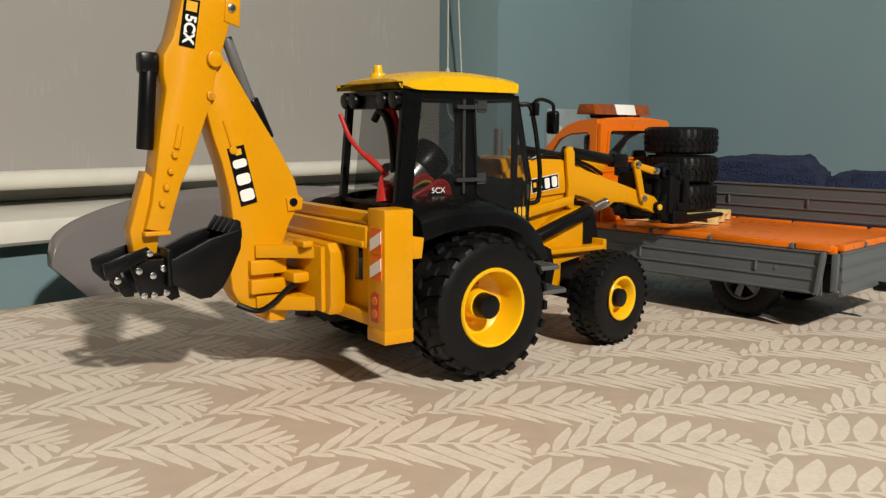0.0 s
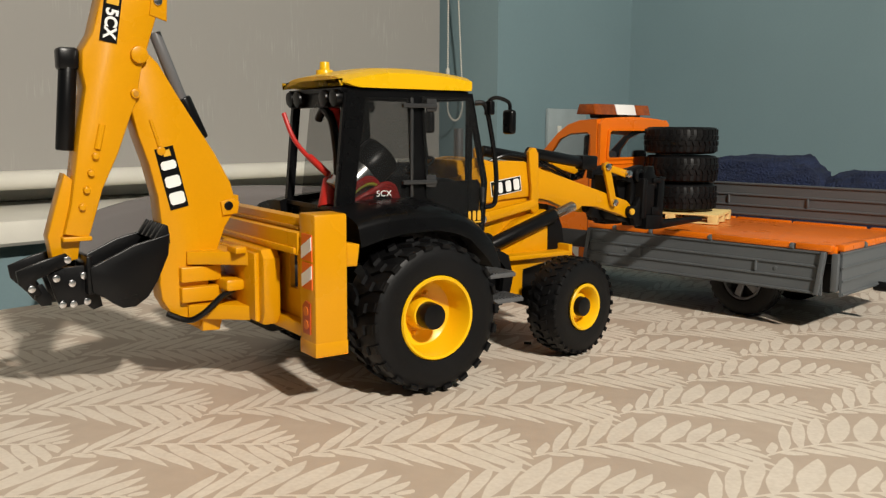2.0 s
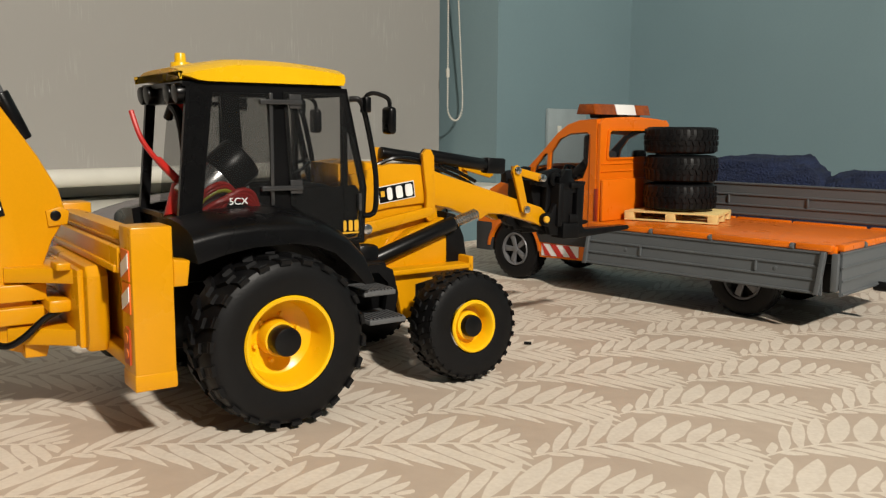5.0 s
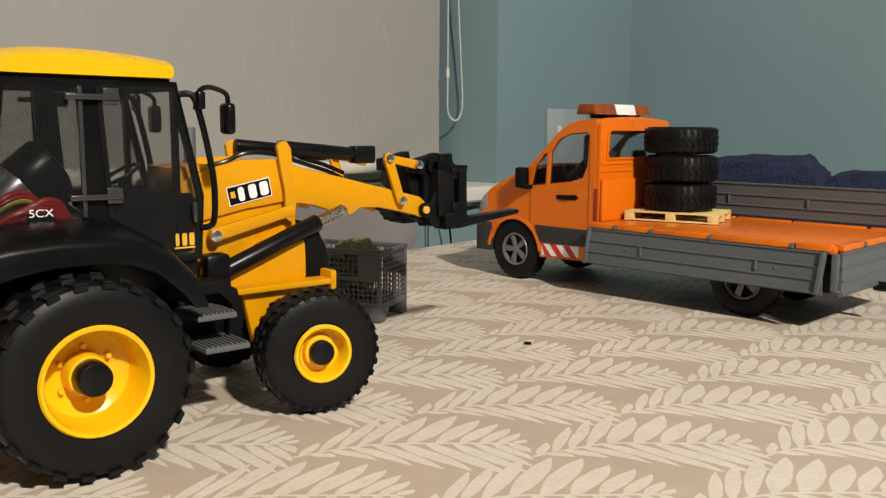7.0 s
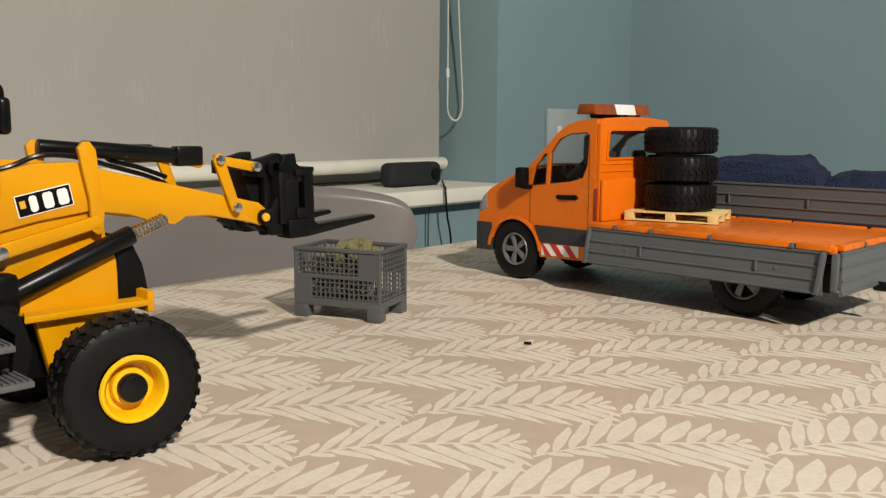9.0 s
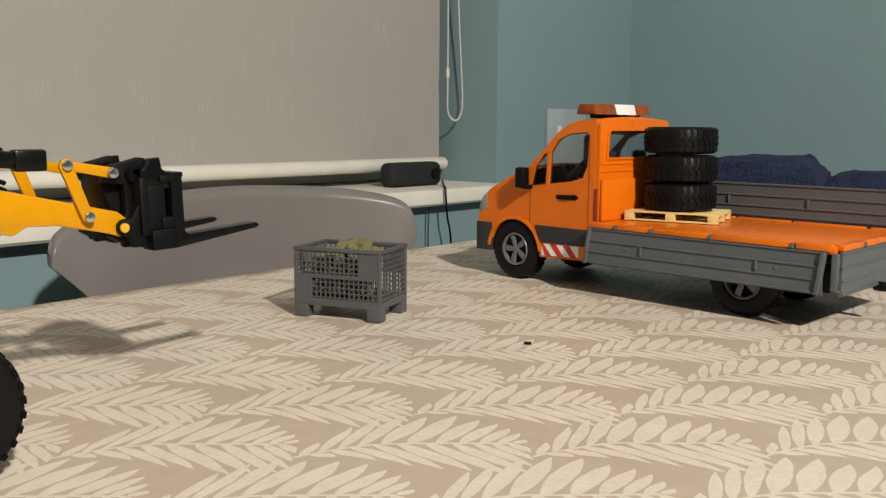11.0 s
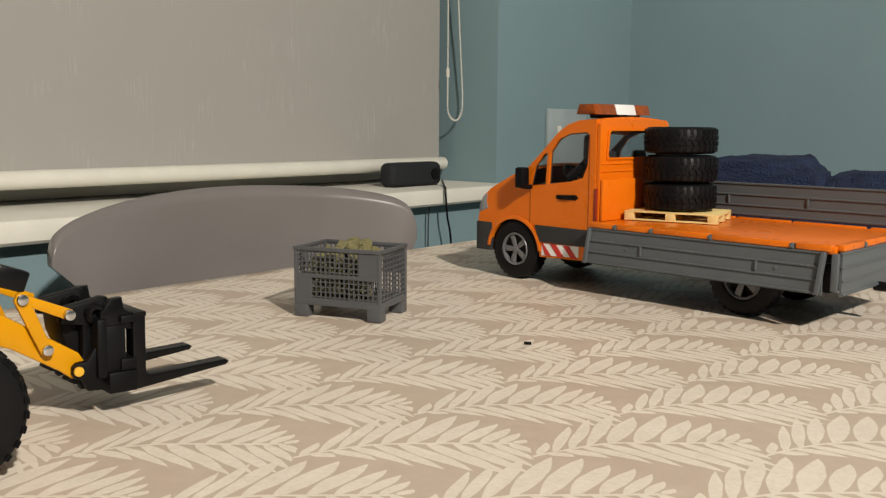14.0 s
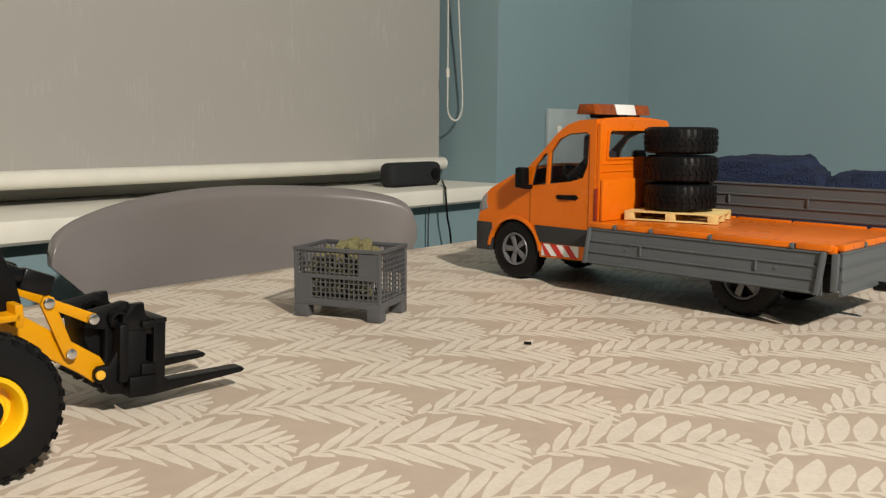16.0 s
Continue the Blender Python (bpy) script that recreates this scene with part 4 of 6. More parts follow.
    part("inner_arch", PR([(0.222, 0.0262)] + [(0.2521 + 0.0315 * math.cos(a), 0.0262 + 0.0315 * math.sin(a)) for a in [radians(d) for d in range(180, -1, -15)]] + [(0.28, 0.0262), (0.28, 0.05), (0.224, 0.05)][:0], -0.0565, 0.0565), BLACKM, t)
    # chassis and bed
    part("chassis", B(-0.060, 0.215, -0.022, 0.022, 0.022, 0.056, 0.003), BLACKM, t)
    part("rear_axle", CY((0, -0.05, 0.0255), (0, 0.05, 0.0255), 0.005), BLACKM, t)
    part("front_axle", CY((0.2521, -0.05, 0.0255), (0.2521, 0.05, 0.0255), 0.005), BLACKM, t)
    XB0, XB1, YN = -0.0815, 0.1440, 0.0745
    part("bed", B(XB0, XB1, -YN, YN, BED - 0.006, BED, 0.0008), ORANGE, t)
    part("bed_underframe", B(XB0 + 0.003, XB1 - 0.003, -YN + 0.006, YN - 0.006, 0.054, BED - 0.0055, 0.001), BLACKM, t)
    # raised edge strips and hinges along the bed
    for a, b in ((0.116, 0.1435), (0.0785, 0.1135), (0.0215, 0.0755), (-0.0480, 0.0185), (-0.0800, -0.0525)):
        for s in (1, -1):
            part("edge_strip", B(a, b, *sorted((s * (YN - 0.002), s * (YN + 0.0046))), BED - 0.0038, BED + 0.0014, 0.0010), ORANGE, t)
    for a, b in ((-0.070, -0.036), (-0.032, 0.026), (0.030, 0.070)):
        part("edge_strip", B(XB0 - 0.0050, XB0 + 0.002, a, b, BED - 0.0038, BED + 0.0014, 0.0010), ORANGE, t)
    for x in (0.115, 0.077, 0.020, -0.050):
        part("hinge", CY((x - 0.0016, YN + 0.0032, BED - 0.002), (x + 0.0016, YN + 0.0032, BED - 0.002), 0.0027, seg=14, bevel=0.0003), GREYP, t)
    for y in (-0.034, 0.028):
        part("hinge", CY((XB0 - 0.0035, y - 0.0016, BED - 0.002), (XB0 - 0.0035, y + 0.0016, BED - 0.002), 0.0027, seg=14, bevel=0.0003), GREYP, t)

    def side_board(name, x0, x1, hgt, label, m):
        """A ribbed board in the XZ plane hanging from z = 0, facing +y."""
        o = part(name, PR([(x0, 0), (x1, 0), (x1 + 0.004, -hgt), (x0 - 0.002, -hgt)], -0.0008, 0.0012), GREYP, t, label, m=m)
        for z in (-0.0005, -0.0112, -0.0215, -hgt + 0.0022):
            part("rib", PR([(0.0010, z + 0.0004), (0.0023, z), (0.0023, z - 0.0012), (0.0010, z - 0.0016)], x0 - 0.001, x1 + 0.003, axis="x"), GREYP, o)
        return o
    n = side_board("side_board", -0.0735, 0.1405, 0.0335, "lowered grey ribbed side board", pose(0, YN + 0.0025, BED - 0.004, 4, 0, 0))
    part("end_cap", PR([(0.1405, 0.0), (0.1435, 0.0), (0.1475, -0.0335), (0.1438, -0.0335)], -0.001, 0.0042, bevel=0.0004), GREYP, n)
    part("end_cap", PR([(-0.0735, 0.0), (-0.0768, 0.0), (-0.0735, -0.0335), (-0.0700, -0.0335)], -0.001, 0.0042, bevel=0.0004), GREYP, n)
    for x in (0.086, -0.022):
        part("stop", B(x - 0.0007, x + 0.0007, 0.001, 0.0032, -0.0205, -0.0125, 0.0003), GREYP, n)
    for x in (0.102, -0.038):
        part("latch", CY((x, 0.001, -0.0165), (x, 0.0019, -0.0165), 0.0016, seg=14, bevel=0.0003), GREYP, n)
    f = side_board("far_board", -0.0785, 0.1405, 0.0325, "raised grey ribbed side board", pose(0, -YN - 0.0028, BED + 0.0355, 0, 0, 0))
    for x in (0.086, 0.006):
        part("stop", B(x - 0.0007, x + 0.0007, 0.001, 0.0032, -0.0205, -0.0125, 0.0003), GREYP, f)
    side_board("tail_board", -0.0715, 0.0715, 0.0335, "lowered grey ribbed tail board", pose(XB0 - 0.0035, 0, BED - 0.004, 4, 0, 90))
    part("corner_upright", B(XB0 - 0.004, XB0 + 0.001, YN - 0.001, YN + 0.0035, 0.034, BED - 0.005, 0.0006), GREYP, t)
    part("tow_coupling", CY((XB0 - 0.004, 0, 0.03), (XB0 - 0.02, 0, 0.03), 0.004), BLACKM, t)
    for s in (1, -1):
        road_wheel(t, 0.2521, s * 0.0505, 0.0308, s < 0)
        road_wheel(t, 0.0, s * 0.0500, 0.0308, s < 0)
    # light bar across the roof
    bar = part("light_bar", B(0.166, 0.180, -0.034, 0.034, 0.1655, 0.1700, 0.0015), BLACKM, t, "amber roof light bar with a white middle")
    prof = [(0.1615, 0.1690), (0.1845, 0.1690), (0.1815, 0.1790), (0.1645, 0.1790)]
    part("amber_lens", PR(prof, 0.013, 0.0500, bevel=0.0018), AMBER, bar)
    part("white_middle", PR([(a, b + 0.0001) for a, b in prof], -0.0200, 0.0128, bevel=0.0006), WHITE, bar)
    part("amber_lens", PR(prof, -0.0460, -0.0202, bevel=0.0018), AMBER, bar)
    return t


truck()
bm = bmesh.new()
box(bm, 0.166, 0.186, 0.012, 0.042, 0.0815, 0.128, 0.007)
cyl(bm, (0.177, 0.027, 0.124), (0.178, 0.027, 0.150), 0.0115, 0.0105, seg=18, bevel=0.004)
cyl(bm, (0.178, 0.043, 0.120), (0.199, 0.039, 0.107), 0.0042, seg=12, bevel=0.001)
d = tagged(new("seated_doll", finish(bm, "seated_doll", DOLL)), "plain dark toy doll seated inside the truck cab", "doll")
d.matrix_basis = TRUCK


# ---- the backhoe loader ----
def backhoe():
    j = thing("backhoe_loader", pose(0, 0, 0), "yellow and black toy backhoe loader with raised boom and pallet forks", "toy loader")
    # chassis
    part("chassis", B(-0.075, 0.150, -0.024, 0.024, 0.030, 0.072, 0.004), BLACKM, j)
    part("rear_axle", CY((-0.003, -0.080, 0.0455), (-0.003, 0.052, 0.0455), 0.010, seg=20), BLACKM, j)
    part("front_axle", B(0.120, 0.137, -0.060, 0.032, 0.027, 0.040, 0.003), BLACKM, j)
    # cab: stands a little to the right of the middle
    def ys(s, v0, v1):
        """A span across the machine, mirrored to the far side."""
        return sorted((-v0, -v1)) if s < 0 else sorted((v0 - 0.028, v1 - 0.028))
    def yy(s, v):
        return -v if s < 0 else v - 0.028
    CLIP = surface("smoky_clip", (0.035, 0.035, 0.036), 0.16)
    low = [(-0.0400, 0.0720), (0.0660, 0.0720), (0.0695, 0.0820), (0.0690, 0.0890), (0.0570, 0.0890), (0.0430, 0.1000), (0.0285, 0.1080), (0.0140, 0.1105), (-0.0398, 0.1060)]
    part("cab_body", PR(low, -0.0480, 0.0200, bevel=0.002), BLACK, j, "black lower cab")
    side = [(-0.0402, 0.1040), (-0.0330, 0.1775), (0.0592, 0.1775), (0.0722, 0.1200), (0.0702, 0.0870), (0.0560, 0.0860), (0.0420, 0.0970), (0.0270, 0.1060), (0.0120, 0.1080)]
    rearw = [(-0.0290, 0.1085), (-0.0212, 0.1735), (0.0100, 0.1735), (0.0130, 0.1118), (0.0020, 0.1112)]
    doorw = [(0.0255, 0.1125), (0.0215, 0.1735), (0.0560, 0.1735), (0.0685, 0.1205), (0.0670, 0.0905), (0.0565, 0.0895), (0.0430, 0.1010)]
    pane = [(0.0225, 0.1115), (0.0185, 0.1748), (0.0572, 0.1748), (0.0700, 0.1205), (0.0684, 0.0890), (0.0560, 0.0880), (0.0420, 0.0998)]
    for s in (1, -1):
        part("cab_side", PR(side, *ys(s, 0.0480, 0.0505), holes=[rearw if s < 0 else [(-0.0355, 0.1085), (-0.0293, 0.1735), (0.0100, 0.1735), (0.0130, 0.1118), (0.0020, 0.1112)], doorw]), BLACK, j)
        part("side_pane", PR(rearw, *ys(s, 0.0500, 0.0506)), WINDOW, j)
        dp = part("door_pane", PR(pane, *ys(s, 0.0514, 0.0522)), WINDOW, j, "smoky clear door pane")
        for z in (0.1690, 0.1215):
            part("hinge", B(0.0040, 0.0290, *ys(s, 0.0508, 0.0545), z - 0.0014, z + 0.0014, 0.0006), CLIP, dp)
            part("hinge_plate", B(0.0215, 0.0290, *ys(s, 0.0521, 0.0535), z - 0.0035, z + 0.0045, 0.0006), CLIP, dp)
        part("hinge_bar", B(0.0100, 0.0122, *ys(s, 0.0508, 0.0528), 0.1120, 0.1740, 0.0006), CLIP, dp)
        part("door_handle", B(0.0640, 0.0662, *ys(s, 0.0520, 0.0558), 0.1065, 0.1170, 0.0008), CLIP, dp)
        part("inner_door_panel", PR([(0.0430, 0.1015), (0.0275, 0.1115), (0.0270, 0.1205), (0.0660, 0.1215), (0.0685, 0.1180), (0.0665, 0.0910), (0.0565, 0.0900)], *ys(s, 0.0470, 0.0478)), BLACKM, j)
        for k in range(3):
            part("sill_rib", TU([(-0.0360 + k * 0.001, yy(s, 0.0512 + k * 0.0006), 0.1070 - k * 0.0012), (-0.0150, yy(s, 0.0512 + k * 0.0006), 0.1098 - k * 0.0012), (0.0150, yy(s, 0.0512 + k * 0.0006), 0.1108 - k * 0.0012)], 0.0006, seg=6), BLACK, j)
        # wide mudguard over the rear wheel, sloping outwards
        outer = [(-0.0445, 0.0880), (-0.0300, 0.0918), (-0.0150, 0.0943), (0.0076, 0.0948), (0.0200, 0.0925), (0.0314, 0.0880), (0.0429, 0.0775), (0.0500, 0.0690), (0.0560, 0.0700), (0.0500, 0.0830), (0.0400, 0.0930), (0.0280, 0.0992), (0.0100, 0.1030), (-0.0120, 0.1035), (-0.0320, 0.1020), (-0.0465, 0.0990)]
        bm = bmesh.new()
        rows_ = []
        for k in range(9):
            u = k / 8
            y = yy(s, 0.0470 + 0.0400 * math.sin(u * math.pi / 2))
            lift = 0.0085 * math.cos(u * math.pi / 2) ** 1.2
            rows_.append([bm.verts.new((x, y, z + (lift if i >= 8 else 0.0) - (0.0012 if i >= 8 and k == 8 else 0))) for i, (x, z) in enumerate(outer)])
        n = len(outer)
        for p, q in zip(rows_, rows_[1:]):
            for i in range(n):
                bm.faces.new((p[i], p[(i + 1) % n], q[(i + 1) % n], q[i]))
        bm.faces.new(rows_[0]); bm.faces.new(rows_[-1])
        part("mudguard", bm, BLACK, j, "black rounded mudguard", smooth=55)
    tilt = pose(-0.0368, 0, 0.1410, 0, 5.4, 0)
    part("rear_frame", PR([(-0.0500, -0.036), (0.0220, -0.036), (0.0220, 0.0365), (-0.0500, 0.0365)], -0.0015, 0.0015, axis="x", holes=[[(-0.0470, -0.0335), (0.0185, -0.0335), (0.0185, 0.0265), (-0.0470, 0.0265)]]), BLACK, j, m=tilt)
    part("front_frame", PR([(-0.0495, 0.1770), (0.0215, 0.1770), (0.0215, 0.1000), (-0.0495, 0.1000)], 0.0575, 0.0600, axis="x", holes=[[(-0.045, 0.173), (0.017, 0.173), (0.017, 0.120), (-0.045, 0.120)]]), BLACK, j)
    for y in (-0.0440, -0.0300, 0.0060, 0.0170):
        part("work_lamp", CY((-0.0318, y, 0.1735), (-0.0398, y, 0.1725), 0.0052, seg=16, bevel=0.001), BLACK, j)
    # roof: crowned cap with an upturned rear corner
    bm = bmesh.new()
    secs = []
    CYR, HW = -0.0140, 0.0395
    for i in range(21):
        u = i / 20
        x = -0.0390 + 0.0965 * u
        zt = 0.1845 + 0.0030 * min(1, u / 0.3) + 0.0052 * math.sin(math.pi * min(1, 0.08 + u * 0.84)) ** 0.8
        zb = 0.1785 + 0.0035 * max(0, 1 - u / 0.12)
        ring = []
        for k in range(15):
            v = k / 14 * 2 - 1
            ring.append((x, CYR + HW * v, zt - 0.0036 * abs(v) ** 6 - 0.0008 * v * v))
        for k in range(14, -1, -1):
            v = k / 14 * 2 - 1
            ring.append((x, CYR + HW * v * 0.992, zb + 0.0006 * abs(v)))
        secs.append([bm.verts.new(p) for p in ring])
    for p, q in zip(secs, secs[1:]):
        n = len(p)
        for k in range(n):
            bm.faces.new((p[k], p[(k + 1) % n], q[(k + 1) % n], q[k]))
    bm.faces.new(secs[0]); bm.faces.new(secs[-1])
    bmesh.ops.recalc_face_normals(bm, faces=bm.faces)
    bmesh.ops.bevel(bm, geom=[e for f in bm.faces if len(f.verts) > 4 for e in f.edges], offset=0.0012, segments=2, affect="EDGES")
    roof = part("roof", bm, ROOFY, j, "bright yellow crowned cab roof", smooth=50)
    part("roof_liner", B(-0.037, 0.056, -0.050, 0.022, 0.1762, 0.1788), BLACK, j)
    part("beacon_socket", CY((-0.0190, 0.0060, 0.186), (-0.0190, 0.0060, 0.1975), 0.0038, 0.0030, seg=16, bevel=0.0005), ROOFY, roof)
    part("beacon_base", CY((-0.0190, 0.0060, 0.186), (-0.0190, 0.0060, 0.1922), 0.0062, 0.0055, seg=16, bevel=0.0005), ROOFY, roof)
    # cab contents: seat, battery pack, cables
    part("driver_seat", B(-0.018, 0.010, -0.030, 0.004, 0.1060, 0.1180, 0.005), BLACKM, j)
    bm = CY((-0.0290, -0.0300, 0.1120), (0.0010, -0.0300, 0.1370), 0.0130, seg=28, bevel=0.002)
    part("battery_pack", bm, surface("silver_wrap", (0.50, 0.50, 0.50), 0.2, metal=0.85), j, "silver-wrapped battery pack")
    part("battery_sleeve", CY((-0.0120, -0.0300, 0.1262), (0.0030, -0.0300, 0.1387), 0.0136, seg=28, bevel=0.002), BLACK, j)
    for k in range(3):
        part("yellow_lead", TU([(-0.0330, -0.0430, 0.1080 + 0.0015 * k), (-0.0240, -0.0455 - 0.0008 * k, 0.1180 + 0.002 * k), (-0.0130, -0.0450, 0.1210 + 0.0016 * k), (-0.0030, -0.0440, 0.1140), (0.0040, -0.0430, 0.1080)], 0.0014, seg=8), (CABLEY, CABLER, CABLER)[k], j)
    for k in range(4):
        part("red_lead", TU([(-0.0300 + 0.004 * k, -0.0440, 0.1075), (-0.0180 + 0.003 * k, -0.0470, 0.1150 + 0.0015 * k), (-0.0050 + 0.002 * k, -0.0465, 0.1155 + 0.0012 * k), (0.0060, -0.0450, 0.1080)], 0.0016, seg=8), CABLER, j)
    part("red_hose", TU([(-0.0260, -0.024, 0.108), (-0.0250, -0.026, 0.130), (-0.0240, -0.026, 0.150), (-0.0270, -0.022, 0.166), (-0.0300, -0.016, 0.174)], 0.0036, seg=10), CABLER, j)
    part("black_hose", TU([(-0.0290, -0.030, 0.108), (-0.0300, -0.031, 0.136), (-0.0310, -0.027, 0.158), (-0.0320, -0.018, 0.166), (-0.0330, -0.012, 0.160)], 0.0026, seg=10), BLACK, j)
    part("red_boot", CY((-0.0360, -0.030, 0.1060), (-0.0330, -0.024, 0.1240), 0.0070, 0.0030, seg=14, bevel=0.0008), CABLER, j)
    part("aerial_lead", TU([(-0.0330, -0.0250, 0.1260), (-0.0385, -0.0120, 0.1350), (-0.0445, 0.0000, 0.1480), (-0.0475, 0.0080, 0.1640)], 0.0015, seg=8), CABLER, j, "red lead sticking out of the rear")
    part("aerial_sleeve", CY((-0.0330, -0.0250, 0.1260), (-0.0392, -0.0110, 0.1370), 0.0022, seg=10, bevel=0.0005), CABLER, j)
    part("steering_column", CY((0.050, -0.012, 0.105), (0.044, -0.012, 0.128), 0.003, seg=12), BLACKM, j)
    ring = [(0.0105 * math.cos(q), 0.0105 * math.sin(q), 0) for q in [2 * math.pi * k / 18 for k in range(19)]]
    part("steering_wheel", TU(ring, 0.0011, seg=7, steps=2), BLACK, j, m=pose(0.0430, -0.0120, 0.1300, 0, -30, 0))
    part("dash", B(0.044, 0.0575, -0.040, 0.012, 0.100, 0.122, 0.006, seg=4), BLACKM, j)
    # rails and mirrors
    for s in (1, -1):
        part("hand_rail", TU([(0.0600, yy(s, 0.0520), 0.1715), (0.0655, yy(s, 0.0545), 0.1710), (0.0690, yy(s, 0.0550), 0.1620), (0.0735, yy(s, 0.0550), 0.1420), (0.0760, yy(s, 0.0550), 0.1250), (0.0755, yy(s, 0.0550), 0.1080), (0.0730, yy(s, 0.0540), 0.1040), (0.0690, yy(s, 0.0520), 0.1035)], 0.0017, seg=8), BLACK, j)
        part("mirror_arm", TU([(0.0670, yy(s, 0.0545), 0.1640), (0.0680, yy(s, 0.0560), 0.1720), (0.0710, yy(s, 0.0580), 0.1750), (0.0760, yy(s, 0.0600), 0.1745), (0.0810, yy(s, 0.0615), 0.1715), (0.0815, yy(s, 0.0615), 0.1650)], 0.0013, seg=8), BLACK, j)
        part("mirror", B(0.0785, 0.0840, *ys(s, 0.0565, 0.0665), 0.1515, 0.1675, 0.0022, seg=3), BLACK, j)
        part("spot_lamp", B(0.0665, 0.0705, *ys(s, 0.0535, 0.0600), 0.1640, 0.1730, 0.001), BLACK, j)
    part("exhaust", CY((0.0930, 0.012, 0.120), (0.0930, 0.012, 0.155), 0.0036, seg=16), surface("dull_metal", (0.25, 0.26, 0.27), 0.35, metal=0.7), j, "grey exhaust stack")
    # bonnet between the arms
    hood = [(0.0690, 0.0700), (0.0690, 0.1330), (0.0850, 0.1350), (0.1200, 0.1290), (0.1440, 0.1130), (0.1490, 0.0660)]
    part("bonnet", PR(hood, -0.0200, 0.0200, bevel=0.003), YELLOW, j)
    grille = [(0.1450, 0.0640), (0.1450, 0.1000), (0.1530, 0.0980), (0.1600, 0.0830), (0.1630, 0.0660)]
    part("grille", PR(grille, -0.0300, 0.0300, bevel=0.002), BLACKM, j)
    flank = [(0.0960, 0.0640), (0.0950, 0.0720), (0.1180, 0.0890), (0.1440, 0.0960), (0.1490, 0.0660)]
    for s in (1, -1):
        part("bonnet_flank", PR(flank, *sorted((s * 0.0195, s * 0.0290)), bevel=0.0012), YELLOW, j)
        part("apron", PR([(0.1068, 0.0330), (0.1168, 0.0330), (0.1172, 0.0545), (0.1500, 0.0600), (0.1500, 0.0640), (0.1000, 0.0640)], *sorted((s * 0.0300, s * 0.0355)), bevel=0.0008), YELLOW, j)
        part("tank", B(0.0560, 0.0890, *ys(s, 0.0250, 0.0470), 0.0420, 0.0740, 0.003), BLACKM, j)
        # steps
        for x0, x1, z in ((0.0545, 0.0755, 0.0610), (0.0580, 0.0825, 0.0440)):
            st = part("step", B(x0, x1, *ys(s, 0.0480, 0.0780), z - 0.0016, z + 0.0012, 0.0005), STEPG, j, "ribbed grey step")
            bm = bmesh.new()
            for i in range(9):
                xx = x0 + 0.0015 + (x1 - x0 - 0.003) * i / 8
                box(bm, xx - 0.0006, xx + 0.0006, *ys(s, 0.0575, 0.0770), z + 0.0010, z + 0.0020)
            part("tread", bm, STEPG, st)
        part("step_hanger", PR([(0.0800, 0.0420), (0.0870, 0.0420), (0.0900, 0.0550), (0.0860, 0.0700), (0.0780, 0.0740), (0.0600, 0.0740), (0.0600, 0.0690), (0.0760, 0.0690), (0.0830, 0.0620)], *ys(s, 0.0540, 0.0575)), BLACKM, j)
    part("front_shelf", PR([(0.0930, -0.0420), (0.1570, -0.0420), (0.1590, -0.0330), (0.1590, 0.0330), (0.1570, 0.0420), (0.0930, 0.0420), (0.100, 0.02), (0.100, -0.02)], 0.0628, 0.0662, axis="z", bevel=0.0006), YELLOW, j)
    part("front_lip", B(0.1550, 0.1590, -0.0420, 0.0420, 0.0595, 0.0708, 0.0008), YELLOW, j)
    # loader: pivots at its foot
    PIV = (0.0315, 0.0, 0.1592)
    ld = part("loader_arm", bmesh.new(), YELLOW, j, "yellow loader arms", m=pose(PIV[0], 0.0080, PIV[2]))
    off = lambda pts: [(a - PIV[0], b - PIV[2]) for a, b in pts]
    levers, links = [], []
    armp = [(0.0700, 0.1070), (0.0700, 0.1230), (0.0780, 0.1285), (0.0900, 0.1320), (0.1080, 0.1368), (0.1290, 0.1370), (0.1480, 0.1315), (0.1650, 0.1275), (0.2000, 0.1190), (0.2380, 0.1100), (0.2430, 0.1060), (0.2435, 0.0980), (0.2390, 0.0960), (0.2320, 0.0985), (0.2050, 0.1045), (0.1900, 0.1050), (0.1830, 0.1010), (0.1730, 0.1030), (0.1560, 0.1085), (0.1350, 0.1115), (0.1100, 0.1085), (0.0850, 0.1035)]
    for s in (1, -1):
        y0, y1 = sorted((s * 0.0215, s * 0.0305))
        part("beam", PR(off(armp), y0, y1, bevel=0.0010), YELLOW, ld)
        part("lower_link", PR(off([(0.0870, 0.0985), (0.0860, 0.0945), (0.0890, 0.0915), (0.1390, 0.1035), (0.1400, 0.1075), (0.1370, 0.1095)]), *sorted((s * 0.0310, s * 0.0350)), bevel=0.0006), YELLOW, ld)
        part("lever", PR(off([(0.1345, 0.1020), (0.1375, 0.0995), (0.1405, 0.1010), (0.1415, 0.1110), (0.1400, 0.1250), (0.1385, 0.1430), (0.1355, 0.1472), (0.1320, 0.1472), (0.1292, 0.1440), (0.1310, 0.1330), (0.1340, 0.1180)]), *sorted((s * 0.0312, s * 0.0345)), bevel=0.0006), YELLOW, ld)
        part("pivot_bolt", CY((0.0890 - PIV[0], s * 0.0345, 0.0950 - PIV[2]), (0.0890 - PIV[0], s * 0.0372, 0.0950 - PIV[2]), 0.0034, seg=14, bevel=0.0004), STEEL, ld)
        # tilt rod above the arm
        part("tilt_cylinder", CY((0.1340 - PIV[0], s * 0.0275, 0.1435 - PIV[2]), (0.1880 - PIV[0], s * 0.0275, 0.1385 - PIV[2]), 0.0043, seg=18, bevel=0.0006), BLACK, ld, "black tilt cylinder")
